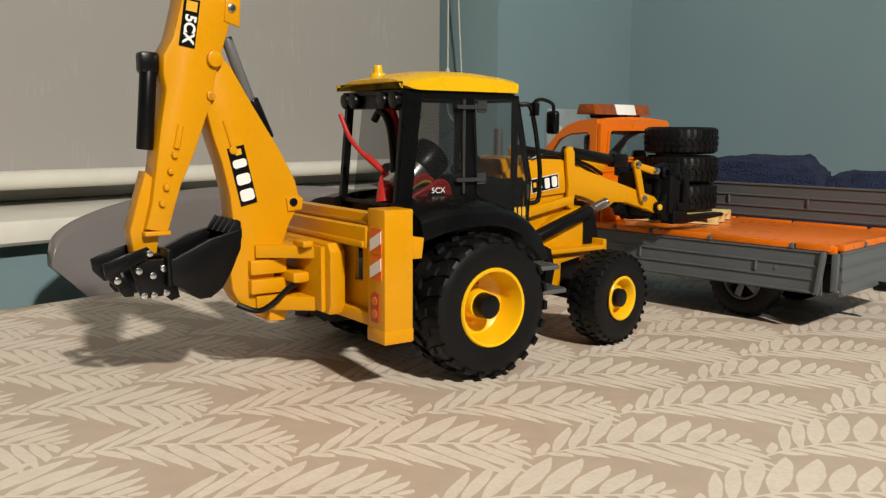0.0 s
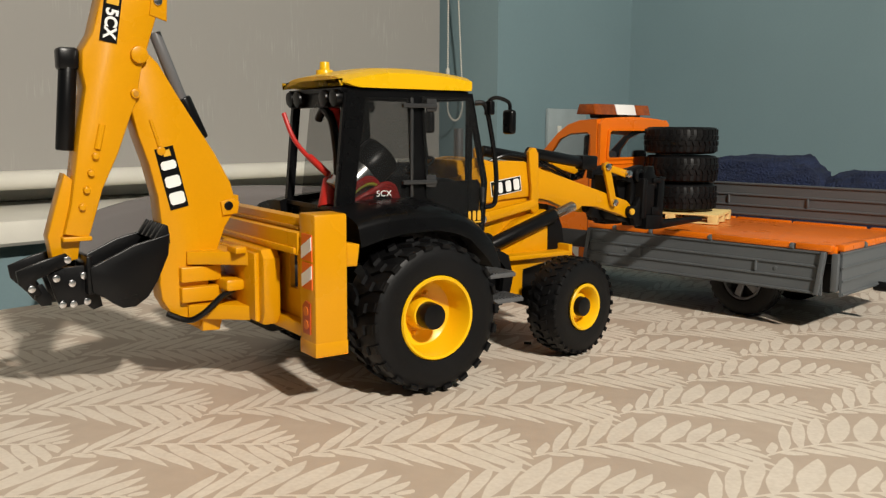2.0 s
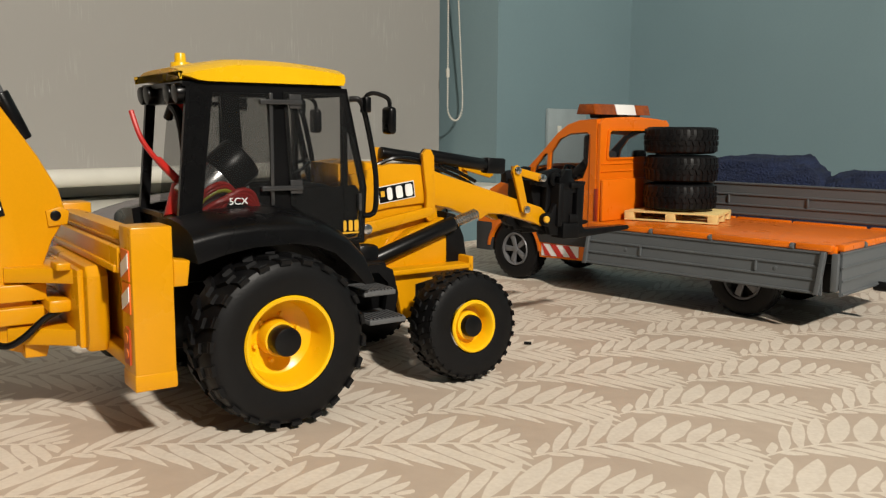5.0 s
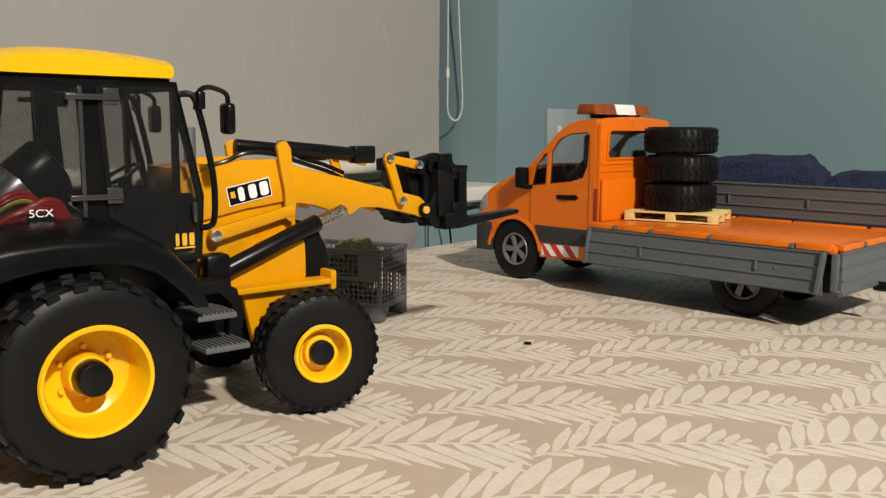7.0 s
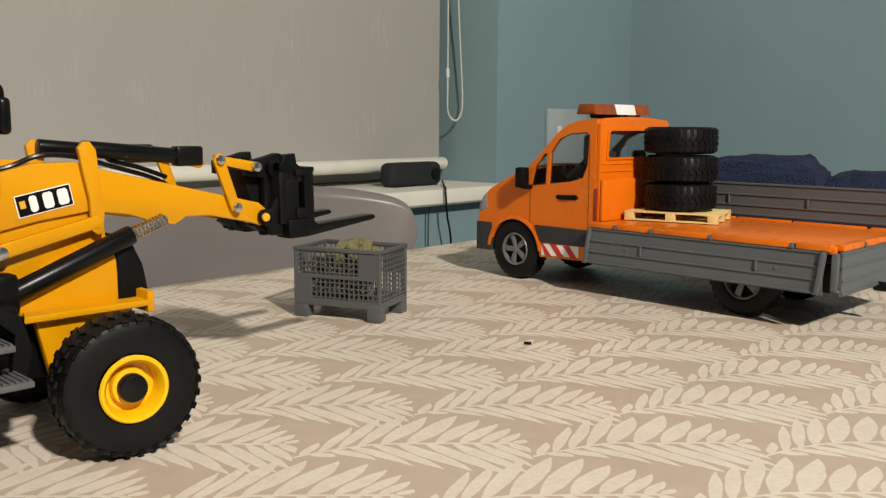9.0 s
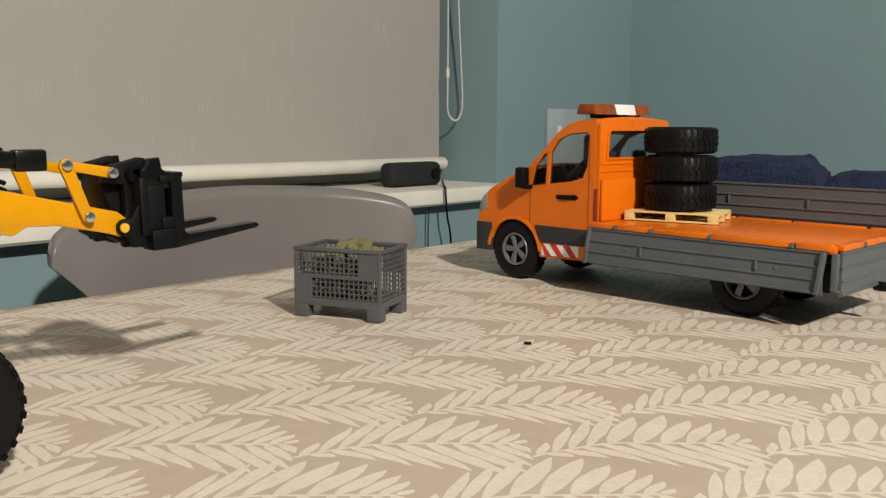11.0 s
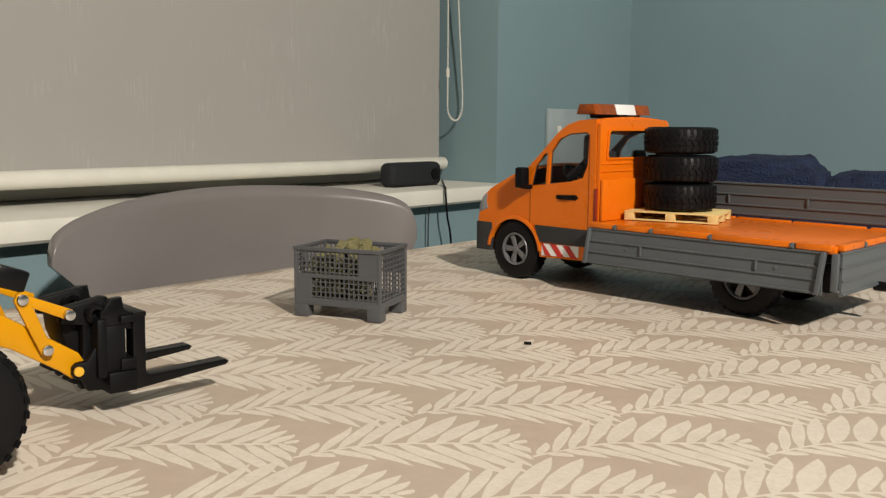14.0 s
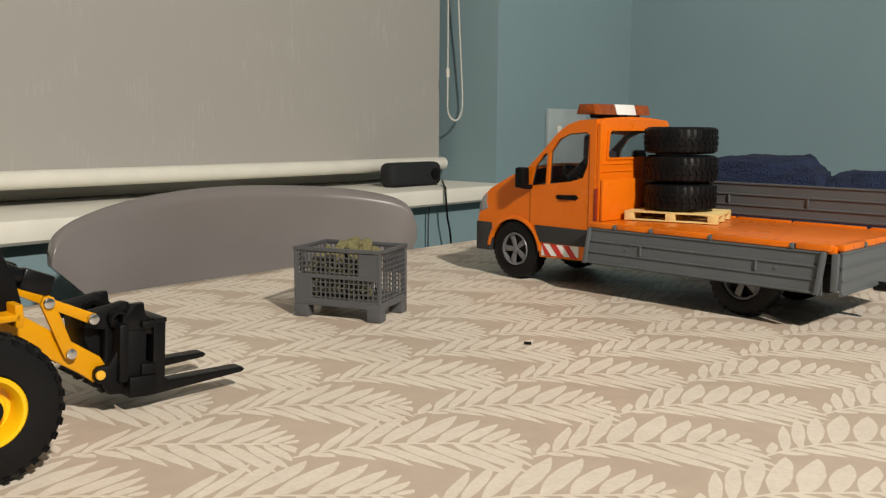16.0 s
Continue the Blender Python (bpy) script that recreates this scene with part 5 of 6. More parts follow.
        part("cylinder_eye", B(0.1850 - PIV[0], 0.2010 - PIV[0], *sorted((s * 0.0235, s * 0.0325)), 0.1330 - PIV[2], 0.1440 - PIV[2], 0.0015), BLACK, ld)
        lv = part("front_lever", PR([(x - 0.2205, z - 0.1084) for x, z in [(0.2085, 0.1390), (0.2070, 0.1355), (0.2175, 0.1065), (0.2205, 0.1050), (0.2235, 0.1075), (0.2145, 0.1350), (0.2140, 0.1385), (0.2115, 0.1400)]], *sorted((s * 0.0312, s * 0.0340)), bevel=0.0006), YELLOW, ld, m=pose(0.2205 - PIV[0], 0, 0.1084 - PIV[2]))
        lk = part("front_link", PR([(x - 0.2108, z - 0.1362) for x, z in [(0.2095, 0.1390), (0.2095, 0.1340), (0.2350, 0.1285), (0.2385, 0.1305), (0.2380, 0.1340)]], *sorted((s * 0.0280, s * 0.0310)), bevel=0.0006), YELLOW, ld, m=pose(0.2108 - PIV[0], 0, 0.1362 - PIV[2]))
        levers.append(lv); links.append(lk)
        for holder, x, z in ((lv, 0.2108 - 0.2205, 0.1362 - 0.1084), (lv, 0.0, 0.0), (lk, 0.2359 - 0.2108, 0.1313 - 0.1362)):
            part("bolt", CY((x, s * (0.0335 if holder is lv else 0.0305), z), (x, s * (0.0358 if holder is lv else 0.0345), z), 0.0028, seg=12, bevel=0.0004), STEEL, holder, "zinc-plated bolt")
        # lift cylinder below with its spring
        part("lift_cylinder", CY((0.0880 - PIV[0], s * 0.0390, 0.0740 - PIV[2]), (0.1530 - PIV[0], s * 0.0390, 0.0990 - PIV[2]), 0.0052, seg=18, bevel=0.0006), BLACK, ld, "black lift cylinder")
        part("cylinder_foot", B(0.0790 - PIV[0], 0.0940 - PIV[0], *sorted((s * 0.0330, s * 0.0450)), 0.0660 - PIV[2], 0.0860 - PIV[2], 0.003), BLACK, ld)
        part("rod", CY((0.1500 - PIV[0], s * 0.0390, 0.0980 - PIV[2]), (0.1730 - PIV[0], s * 0.0390, 0.1062 - PIV[2]), 0.0018, seg=10), STEEL, ld)
        a0, a1 = Vector((0.1525 - PIV[0], s * 0.0390, 0.0988 - PIV[2])), Vector((0.1725 - PIV[0], s * 0.0390, 0.1060 - PIV[2]))
        d = (a1 - a0).normalized(); e1 = d.orthogonal().normalized(); e2 = d.cross(e1)
        coil = [a0 + (a1 - a0) * (k / 80) + 0.0034 * (math.cos(k * 0.785) * e1 + math.sin(k * 0.785) * e2) for k in range(81)]
        part("spring", TU(coil, 0.0006, seg=5, steps=1), STEEL, ld, "bright coil spring")
    part("cross_tube", CY((0.196 - PIV[0], -0.0215, 0.112 - PIV[2]), (0.196 - PIV[0], 0.0215, 0.112 - PIV[2]), 0.006, seg=18), YELLOW, ld)
    part("hose", TU([(0.075 - PIV[0], -0.024, 0.131 - PIV[2]), (0.098 - PIV[0], -0.025, 0.1350 - PIV[2]), (0.112 - PIV[0], -0.029, 0.1405 - PIV[2]), (0.130 - PIV[0], -0.029, 0.1395 - PIV[2]), (0.150 - PIV[0], -0.027, 0.1340 - PIV[2]), (0.172 - PIV[0], -0.022, 0.1280 - PIV[2]), (0.185 - PIV[0], -0.018, 0.1230 - PIV[2])], 0.0013, seg=8), BLACK, ld)
    part("hose", TU([(0.148 - PIV[0], -0.027, 0.142 - PIV[2]), (0.149 - PIV[0], -0.026, 0.1375 - PIV[2]), (0.166 - PIV[0], -0.024, 0.1330 - PIV[2]), (0.184 - PIV[0], -0.02, 0.1270 - PIV[2])], 0.0013, seg=8), BLACK, ld)
    # logo on the arm
    lg = part("badge", B(0.0995 - PIV[0], 0.1262 - PIV[0], -0.0310, -0.0305, 0.1135 - PIV[2], 0.1235 - PIV[2]), BLACK, ld, "black and white badge")
    lg.matrix_basis = Matrix.Translation((0.1129 - PIV[0], 0, 0.1185 - PIV[2])) @ pose(0, 0, 0, 0, -11, 0) @ Matrix.Translation((PIV[0] - 0.1129, 0, PIV[2] - 0.1185))
    part("badge_edge", B(0.0990 - PIV[0], 0.1267 - PIV[0], -0.0308, -0.0304, 0.1130 - PIV[2], 0.1240 - PIV[2]), WHITE, lg)
    badge_shapes(lg, Matrix.Translation((0.1129 - PIV[0], -0.0313, 0.1185 - PIV[2])) @ pose(0, 0, 0, 90, 0, 0), 0.0262, 0.0095)
    # fork carriage, turns about its lower pin
    PIN = (0.2400, 0.0, 0.1015)
    ck = part("fork_carriage", bmesh.new(), BLACKM, ld, "black fork carriage", m=pose(PIN[0] - PIV[0], -0.0080, PIN[2] - PIV[2]))
    co = lambda pts: [(a - PIN[0], b - PIN[2]) for a, b in pts]
    plate = [(0.2345, 0.0960), (0.2390, 0.0930), (0.2420, 0.0925), (0.2430, 0.0895), (0.2515, 0.0895), (0.2520, 0.1100), (0.2560, 0.1230), (0.2575, 0.1380), (0.2545, 0.1385), (0.2460, 0.1365), (0.2330, 0.1340), (0.2330, 0.1260), (0.2440, 0.1240), (0.2440, 0.1080)]
    for s in (1, -1):
        part("side_plate", PR(co(plate), *sorted((s * 0.0135, s * 0.0205)), bevel=0.001), BLACKM, ck)
        part("pin_lug", PR(co([(0.2362, 0.1000), (0.2378, 0.0972), (0.2412, 0.0960), (0.2440, 0.0900), (0.2515, 0.0895), (0.2525, 0.1110), (0.2475, 0.1130), (0.2435, 0.1060), (0.2385, 0.1055), (0.2364, 0.1035)]), *sorted((s * 0.0225, s * 0.0275)), bevel=0.0008), BLACKM, ck)
        part("pin_cap", CY((-0.0012, s * 0.0270, 0), (-0.0012, s * 0.0290, 0), 0.0026, seg=14, bevel=0.0004), GOLD, ck)
        eye = lathe(bmesh.new(), [(0.0028, 0.0), (0.0028, 0.016), (0.0045, 0.016), (0.0055, 0.0148), (0.0055, 0.0), (0.0028, 0.0)], seg=24, caps=False)
        part("hollow_eye", eye, BLACK, ck, m=pose(0.2500 - PIN[0], s * 0.009, 0.1300 - PIN[2], 0, 0, 0 if s > 0 else 180))
        ear = [(0.2510, 0.1230), (0.2510, 0.1310), (0.2540, 0.1335), (0.2570, 0.1378), (0.2630, 0.1382), (0.2640, 0.1320), (0.2690, 0.1285), (0.2690, 0.1200)]
        part("hook", PR(co(ear), *sorted((s * 0.0205, s * 0.0265)), bevel=0.0008), BLACK, ck)
        fk = [(0.2680, 0.1290), (0.2680, 0.0885), (0.2710, 0.0868), (0.2765, 0.0874), (0.3240, 0.0925), (0.3262, 0.0942), (0.3240, 0.0958), (0.2780, 0.0938), (0.2754, 0.0960), (0.2752, 0.1290)]
        part("fork", PR(co(fk), *sorted((s * 0.0180, s * 0.0280)), bevel=0.0008), BLACK, ck, "black fork tine")
        part("gusset", PR(co([(0.2610, 0.1010), (0.2685, 0.1010), (0.2685, 0.1240)]), *sorted((s * 0.0085, s * 0.0110)), bevel=0.0005), BLACKM, ck)
        part("heel_block", B(0.2540 - PIN[0], 0.2700 - PIN[0], *sorted((s * 0.0165, s * 0.0300)), 0.0870 - PIN[2], 0.0985 - PIN[2], 0.001), BLACKM, ck)
    for z, h in ((0.1245, 0.0040), (0.0985, 0.0065)):
        part("rail", B(0.2610 - PIN[0], 0.2700 - PIN[0], -0.0290, 0.0290, z - PIN[2], z + h - PIN[2], 0.0009), BLACKM, ck)
    part("top_lip", B(0.2680 - PIN[0], 0.2756 - PIN[0], -0.0283, 0.0283, 0.1268 - PIN[2], 0.1296 - PIN[2], 0.0006), BLACK, ck)
    part("back_plate", B(0.2480 - PIN[0], 0.2535 - PIN[0], -0.0300, 0.0300, 0.0960 - PIN[2], 0.1280 - PIN[2], 0.0015), BLACKM, ck)
    part("mount", B(0.2530 - PIN[0], 0.2645 - PIN[0], -0.0275, 0.0275, 0.0970 - PIN[2], 0.1235 - PIN[2], 0.0012), BLACKM, ck)
    part("coupler", PR(co([(0.2345, 0.1290), (0.2490, 0.1300), (0.2490, 0.0920), (0.2440, 0.0960), (0.2400, 0.1080), (0.2360, 0.1180)]), -0.0135, 0.0135, bevel=0.001), BLACKM, ck)
    for z in (0.1215, 0.1060):
        part("plate_rib", B(0.2450 - PIN[0], 0.2485 - PIN[0], -0.0205, 0.0205, z - PIN[2], z + 0.0022 - PIN[2], 0.0005), BLACKM, ck)

    # rear: cross beam, stabiliser posts, kingpost
    part("rear_beam", PR([(-0.0820, 0.0860), (-0.0640, 0.0860), (-0.0640, 0.1040), (-0.0700, 0.1060), (-0.0790, 0.1060), (-0.0790, 0.1000), (-0.0820, 0.0980)], -0.0815, 0.0530, bevel=0.001), YELLOW, j)
    part("rear_beam_groove", B(-0.0805, -0.0785, -0.080, 0.052, 0.1000, 0.1015), surface("dark_yellow_groove", (0.45, 0.2, 0.01), 0.5), j)
    part("rear_beam_low", B(-0.0800, -0.0660, -0.0815, 0.0530, 0.0400, 0.0480, 0.001), YELLOW, j)
    part("rear_plate", PR([(-0.0815, 0.0470), (0.0530, 0.0470), (0.0530, 0.0870), (-0.0815, 0.0870)], -0.0745, -0.0715, axis="x", holes=[[(-0.0660, 0.0640), (-0.0560, 0.0640), (-0.0560, 0.0850), (-0.0660, 0.0850)], [(0.0300, 0.0640), (0.0400, 0.0640), (0.0400, 0.0850), (0.0300, 0.0850)]]), YELLOW, j)
    part("rear_beam_edge", B(-0.0835, -0.0815, -0.0800, 0.0520, 0.0865, 0.0900, 0.0006), YELLOW, j)
    for s in (1, -1):
        y0, y1 = ys(s, 0.0810, 0.1000)
        ps = part("stabiliser", B(-0.0805, -0.0610, y0, y1, 0.0322, 0.1095, 0.0010), YELLOW, j, "yellow stabiliser leg with reflectors")
        part("stabiliser_foot", B(-0.0808, -0.0607, y0 - 0.0003, y1 + 0.0003, 0.0318, 0.0400, 0.0008), YELLOW, ps)
        part("bracket", PR([(-0.0610, 0.0800), (-0.0540, 0.0800), (-0.0525, 0.0920), (-0.0610, 0.0935)], *ys(s, 0.0880, 0.0990), bevel=0.0008), YELLOW, ps)
        ym = (y0 + y1) / 2
        for z in (0.0915, 0.0760):
            part("reflector", B(-0.0812, -0.0805, ym - 0.0068, ym + 0.0050, z - 0.0072, z + 0.0072), REDORANGE, ps, "orange and white reflector")
            part("white_stripe", PR([(ym - 0.0068, z + 0.0060), (ym - 0.0068, z - 0.0010), (ym + 0.0048, z - 0.0065), (ym + 0.0050, z + 0.0002)], -0.0816, -0.0811, axis="x"), WHITE, ps)
        lamp_ = part("tail_lamp", PR([(ym - 0.0040, 0.0440), (ym + 0.0040, 0.0440), (ym + 0.0045, 0.0480), (ym + 0.0045, 0.0590), (ym + 0.0010, 0.0620), (ym - 0.0045, 0.0610)], -0.0814, -0.0804, axis="x"), surface("lamp_red", (0.42, 0.06, 0.015), 0.3, bump=0), ps, "red tail lamp")
        for z in (0.0565, 0.0490):
            part("lamp_ring", CY((-0.0813, ym, z), (-0.0818, ym, z), 0.0026, seg=14), surface("lamp_orange", (0.65, 0.16, 0.02), 0.3, bump=0), lamp_)
    # swivel knuckle, in line with the boom
    KY = -0.0065
    part("carriage_plate", PR([(KY - 0.0430, 0.0420), (KY + 0.0430, 0.0420), (KY + 0.0470, 0.0480), (KY + 0.0470, 0.0810), (KY + 0.0430, 0.0860), (KY - 0.0430, 0.0860), (KY - 0.0470, 0.0810), (KY - 0.0470, 0.0480)], -0.0900, -0.0790, axis="x", bevel=0.002), YELLOW, j)
    part("carriage_face", PR([(KY - 0.0410, 0.0440), (KY + 0.0410, 0.0440), (KY + 0.0410, 0.0840), (KY - 0.0410, 0.0840)], -0.0930, -0.0895, axis="x", bevel=0.0012), YELLOW, j)
    for z0, z1 in ((0.0430, 0.0520), (0.0755, 0.0835)):
        part("swivel_lug", PR([(-0.0925, KY - 0.0330), (-0.1000, KY - 0.0260), (-0.1120, KY - 0.0165), (-0.1215, KY - 0.0110), (-0.1215, KY + 0.0110), (-0.1120, KY + 0.0165), (-0.1000, KY + 0.0260), (-0.0925, KY + 0.0330)], z0, z1, axis="z", bevel=0.0010), YELLOW, j)
    part("web", B(-0.1040, -0.0925, KY - 0.0260, KY + 0.0260, 0.0600, 0.0670, 0.0020), YELLOW, j)
    part("kingpin", CY((-0.1100, KY, 0.0410), (-0.1100, KY, 0.0850), 0.0050, seg=20, bevel=0.001), YELLOW, j)
    for z0, z1 in ((0.0535, 0.0625), (0.0655, 0.0745)):
        part("swing_lug", B(-0.1260, -0.1020, KY - 0.0135, KY + 0.0135, z0, z1, 0.0009), YELLOW, j)
    part("lug_cap", B(-0.1010, -0.0940, KY - 0.0340, KY - 0.0200, 0.0830, 0.0870, 0.0010), YELLOW, j)
    part("swing_hose", TU([(-0.134, -0.0165, 0.0480), (-0.124, -0.0230, 0.0440), (-0.116, -0.0270, 0.0480), (-0.106, -0.0290, 0.0570), (-0.098, -0.0290, 0.0610)], 0.0018, seg=8), BLACK, j)
    # boom
    boom = [(-0.0891, 0.1079), (-0.0927, 0.1222), (-0.1020, 0.1399), (-0.1129, 0.1570), (-0.1234, 0.1737), (-0.1329, 0.1898), (-0.1403, 0.1975), (-0.1475, 0.1956), (-0.1510, 0.1850), (-0.1500, 0.1682), (-0.1459, 0.1503), (-0.1405, 0.1337), (-0.1362, 0.1150), (-0.1348, 0.0997), (-0.1360, 0.0800), (-0.1371, 0.0656), (-0.1360, 0.0560), (-0.1315, 0.0480), (-0.1215, 0.0400), (-0.1118, 0.0363), (-0.1041, 0.0371), (-0.1045, 0.0440), (-0.1057, 0.0518), (-0.1081, 0.0620), (-0.1081, 0.0700), (-0.1032, 0.0802), (-0.0971, 0.0958), (-0.0925, 0.1030)]
    bo = part("boom", PR(boom, -0.0152, 0.0025, bevel=0.0014), YELLOW, j, "yellow main digger boom")
    part("boom_pin", CY((-0.0953, -0.0175, 0.1089), (-0.0953, 0.0040, 0.1089), 0.0027, seg=16, bevel=0.0004), BLACK, bo)
    part("boom_ear", PR([(-0.0990, 0.1030), (-0.0895, 0.1040), (-0.0883, 0.1110), (-0.0925, 0.1135), (-0.1000, 0.1115)], -0.0168, 0.0035, bevel=0.0006), YELLOW, bo)
    part("foot_lobe", PR([(-0.1140, 0.0355), (-0.1035, 0.0350), (-0.1015, 0.0420), (-0.1035, 0.0490), (-0.1140, 0.0480)], -0.0190, 0.0060, bevel=0.001), YELLOW, bo)
    part("boom_rib", TU([(-0.1390, -0.0153, 0.1590), (-0.1345, -0.0155, 0.1440)], 0.0010, seg=8), YELLOW, bo)
    part("rib_boss", CY((-0.1338, -0.0145, 0.1415), (-0.1338, -0.0168, 0.1415), 0.0025, seg=14, bevel=0.0004), YELLOW, bo)
    bd = part("badge", PR([(-0.0054, -0.0178), (0.0054, -0.0178), (0.0054, 0.0178), (-0.0054, 0.0178)], -0.0003, 0.0003), BLACK, bo, "black badge with white marks", m=pose(-0.1282, -0.0155, 0.1262, 0, -13, 0))
    badge_shapes(bd, pose(0, -0.0005, 0, 90, 90, 0), 0.0345, 0.0105)
    part("boom_cylinder", CY((-0.1150, -0.004, 0.1650), (-0.1315, -0.004, 0.2080), 0.0034, seg=16, bevel=0.0006), surface("grey_rod", (0.12, 0.12, 0.125), 0.3), bo, "dark grey boom cylinder")
    part("cylinder_end", CY((-0.1060, -0.004, 0.1480), (-0.1165, -0.004, 0.1720), 0.0044, seg=14, bevel=0.001), BLACK, bo)
    # dipper arm
    dip = [(-0.1302, 0.2240), (-0.1285, 0.2400), (-0.1330, 0.2560), (-0.1450, 0.2620), (-0.1580, 0.2550), (-0.1624, 0.2260), (-0.1680, 0.2050), (-0.1740, 0.1950), (-0.1745, 0.1850), (-0.1730, 0.1760), (-0.1765, 0.1566), (-0.1833, 0.1131), (-0.1874, 0.0973), (-0.1749, 0.0948), (-0.1735, 0.0985), (-0.1664, 0.1212), (-0.1574, 0.1405), (-0.1489, 0.1633), (-0.1467, 0.1682), (-0.1431, 0.1861), (-0.1374, 0.2042), (-0.1336, 0.2157)]
    dp_ = part("dipper", PR(dip, -0.0172, 0.0035, bevel=0.0014), YELLOW, j, "yellow dipper arm")
    part("dipper_lip", B(-0.1885, -0.1735, -0.0185, 0.0045, 0.0935, 0.0960, 0.0006), YELLOW, dp_)
    part("inner_stick", PR([(-0.1850, 0.1300), (-0.1740, 0.1200), (-0.1800, 0.0830), (-0.1925, 0.0800), (-0.1950, 0.0960), (-0.1895, 0.1150)], -0.0120, 0.0010, bevel=0.001), YELLOW, dp_)
    for k in range(4):
        part("rivet", CY((-0.1697 - 0.0027 * k, -0.0165, 0.1391 - 0.0091 * k), (-0.1697 - 0.0027 * k, -0.0196, 0.1391 - 0.0091 * k), 0.0023, 0.0017, seg=12, bevel=0.0004), YELLOW, dp_)
    part("pivot_boss", CY((-0.1445, -0.0165, 0.1941), (-0.1445, -0.0200, 0.1941), 0.0047, seg=22, bevel=0.0006), YELLOW, dp_)
    part("pivot_ring", CY((-0.1472, -0.0165, 0.1731), (-0.1472, -0.0190, 0.1731), 0.0026, seg=16, bevel=0.0004), YELLOW, dp_)
    part("pin_end", CY((-0.1472, -0.0185, 0.1731), (-0.1472, -0.0194, 0.1731), 0.0015, seg=12), surface("dark_yellow_groove", (0.45, 0.2, 0.01), 0.5), dp_)
    part("top_bolt", CY((-0.1333, -0.0165, 0.2237), (-0.1333, -0.0192, 0.2237), 0.0025, seg=12, bevel=0.0004), STEEL, dp_)
    part("top_ear", PR([(-0.1380, 0.2160), (-0.1285, 0.2130), (-0.1275, 0.2320), (-0.1360, 0.2320)], -0.0180, -0.0165, bevel=0.0004), YELLOW, dp_)
    part("long_pad", TU([(-0.1655, -0.0170, 0.1560), (-0.1685, -0.0170, 0.1430)], 0.0020, seg=10), YELLOW, dp_)
    b5 = part("badge", PR([(-0.0046, -0.0135), (0.0046, -0.0135), (0.0046, 0.0135), (-0.0046, 0.0135)], -0.0003, 0.0003), BLACK, dp_, "black model badge", m=pose(-0.1585, -0.0175, 0.2135, 0, 9, 0))
    words("model_text", "5CX", 0.0088, WHITE, b5, pose(0, -0.0005, -0.0035, 90, 90, 0), width=0.0165, bold=0.0003)
    part("badge_mark", PR([(-0.0032, 0.0065), (0.0032, 0.0065), (0.0032, 0.0122), (-0.0032, 0.0122)], -0.0007, -0.0004), GOLD, b5)
    part("dipper_cylinder", CY((-0.1790, -0.006, 0.1900), (-0.1830, -0.006, 0.1420), 0.0048, seg=18, bevel=0.001), BLACK, dp_, "black dipper cylinder")
    part("cylinder_head", B(-0.1850, -0.1740, -0.011, -0.001, 0.1850, 0.1970, 0.002), BLACK, dp_)
    # bucket with its links, under the dipper
    bk = part("digger_bucket", bmesh.new(), BLACKM, j, "black toothed digger bucket", m=pose(0, -0.0080, 0))
    prof = [(-0.1338, 0.0956), (-0.1350, 0.0838), (-0.1413, 0.0700), (-0.1470, 0.0610), (-0.1540, 0.0562), (-0.1610, 0.0560), (-0.1660, 0.0590), (-0.1700, 0.0625), (-0.1765, 0.0660), (-0.1775, 0.0800), (-0.1745, 0.0810), (-0.1540, 0.0905)]
    for s in (1, -1):
        part("cheek", PR(prof, *sorted((s * 0.0165, s * 0.0190)), bevel=0.0006), BLACK, bk)
    shell = prof[:9]
    inner = [(x + (-0.1550 - x) * 0.07, z + (0.0850 - z) * 0.09) for x, z in shell]
    part("shell", PR(shell + inner[::-1], -0.0175, 0.0175), BLACK, bk)
    part("bucket_back", B(-0.1790, -0.1760, -0.0180, 0.0180, 0.0650, 0.0860, 0.0008), BLACK, bk)
    for k in range(5):
        y = -0.0165 + 0.0082 * k
        part("tooth", PR([(-0.1375, 0.0900), (-0.1335, 0.0900), (-0.1345, 0.1000), (-0.1365, 0.1010), (-0.1420, 0.0930)], y - 0.0018, y + 0.0018, bevel=0.0004), BLACK, bk)
    for s in (1, -1):
        part("bucket_bracket", PR([(-0.1975, 0.0760), (-0.1950, 0.0800), (-0.1790, 0.0805), (-0.1740, 0.0790), (-0.1700, 0.0570), (-0.1750, 0.0555), (-0.1790, 0.0590), (-0.1920, 0.0580), (-0.1940, 0.0640)], *sorted((s * 0.0090, s * 0.0118)), bevel=0.0006), BLACK, bk)
        part("rocker", PR([(-0.2130, 0.0800), (-0.2120, 0.0730), (-0.2060, 0.0665), (-0.2010, 0.0670), (-0.2040, 0.0745), (-0.1880, 0.0815), (-0.1855, 0.0850), (-0.1885, 0.0880), (-0.2010, 0.0845)], *sorted((s * 0.0115, s * 0.0140)), bevel=0.0006), BLACK, bk)
        part("drag_link", PR([(-0.2040, 0.0640), (-0.2010, 0.0600), (-0.1960, 0.0600), (-0.1955, 0.0640), (-0.2000, 0.0720), (-0.2040, 0.0700)], *sorted((s * 0.0080, s * 0.0105)), bevel=0.0005), BLACK, bk)
        for x, z in ((-0.1935, 0.0746), (-0.1857, 0.0713), (-0.1910, 0.0602), (-0.1855, 0.0600), (-0.1784, 0.0608), (-0.1795, 0.0750), (-0.2061, 0.0705), (-0.1878, 0.0845)):
            yb = 0.0138 if x < -0.2 or z > 0.084 else 0.0116
            part("bolt", CY((x, s * yb, z), (x, s * (yb + 0.0020), z), 0.0020, seg=10, bevel=0.0003), STEEL, bk)

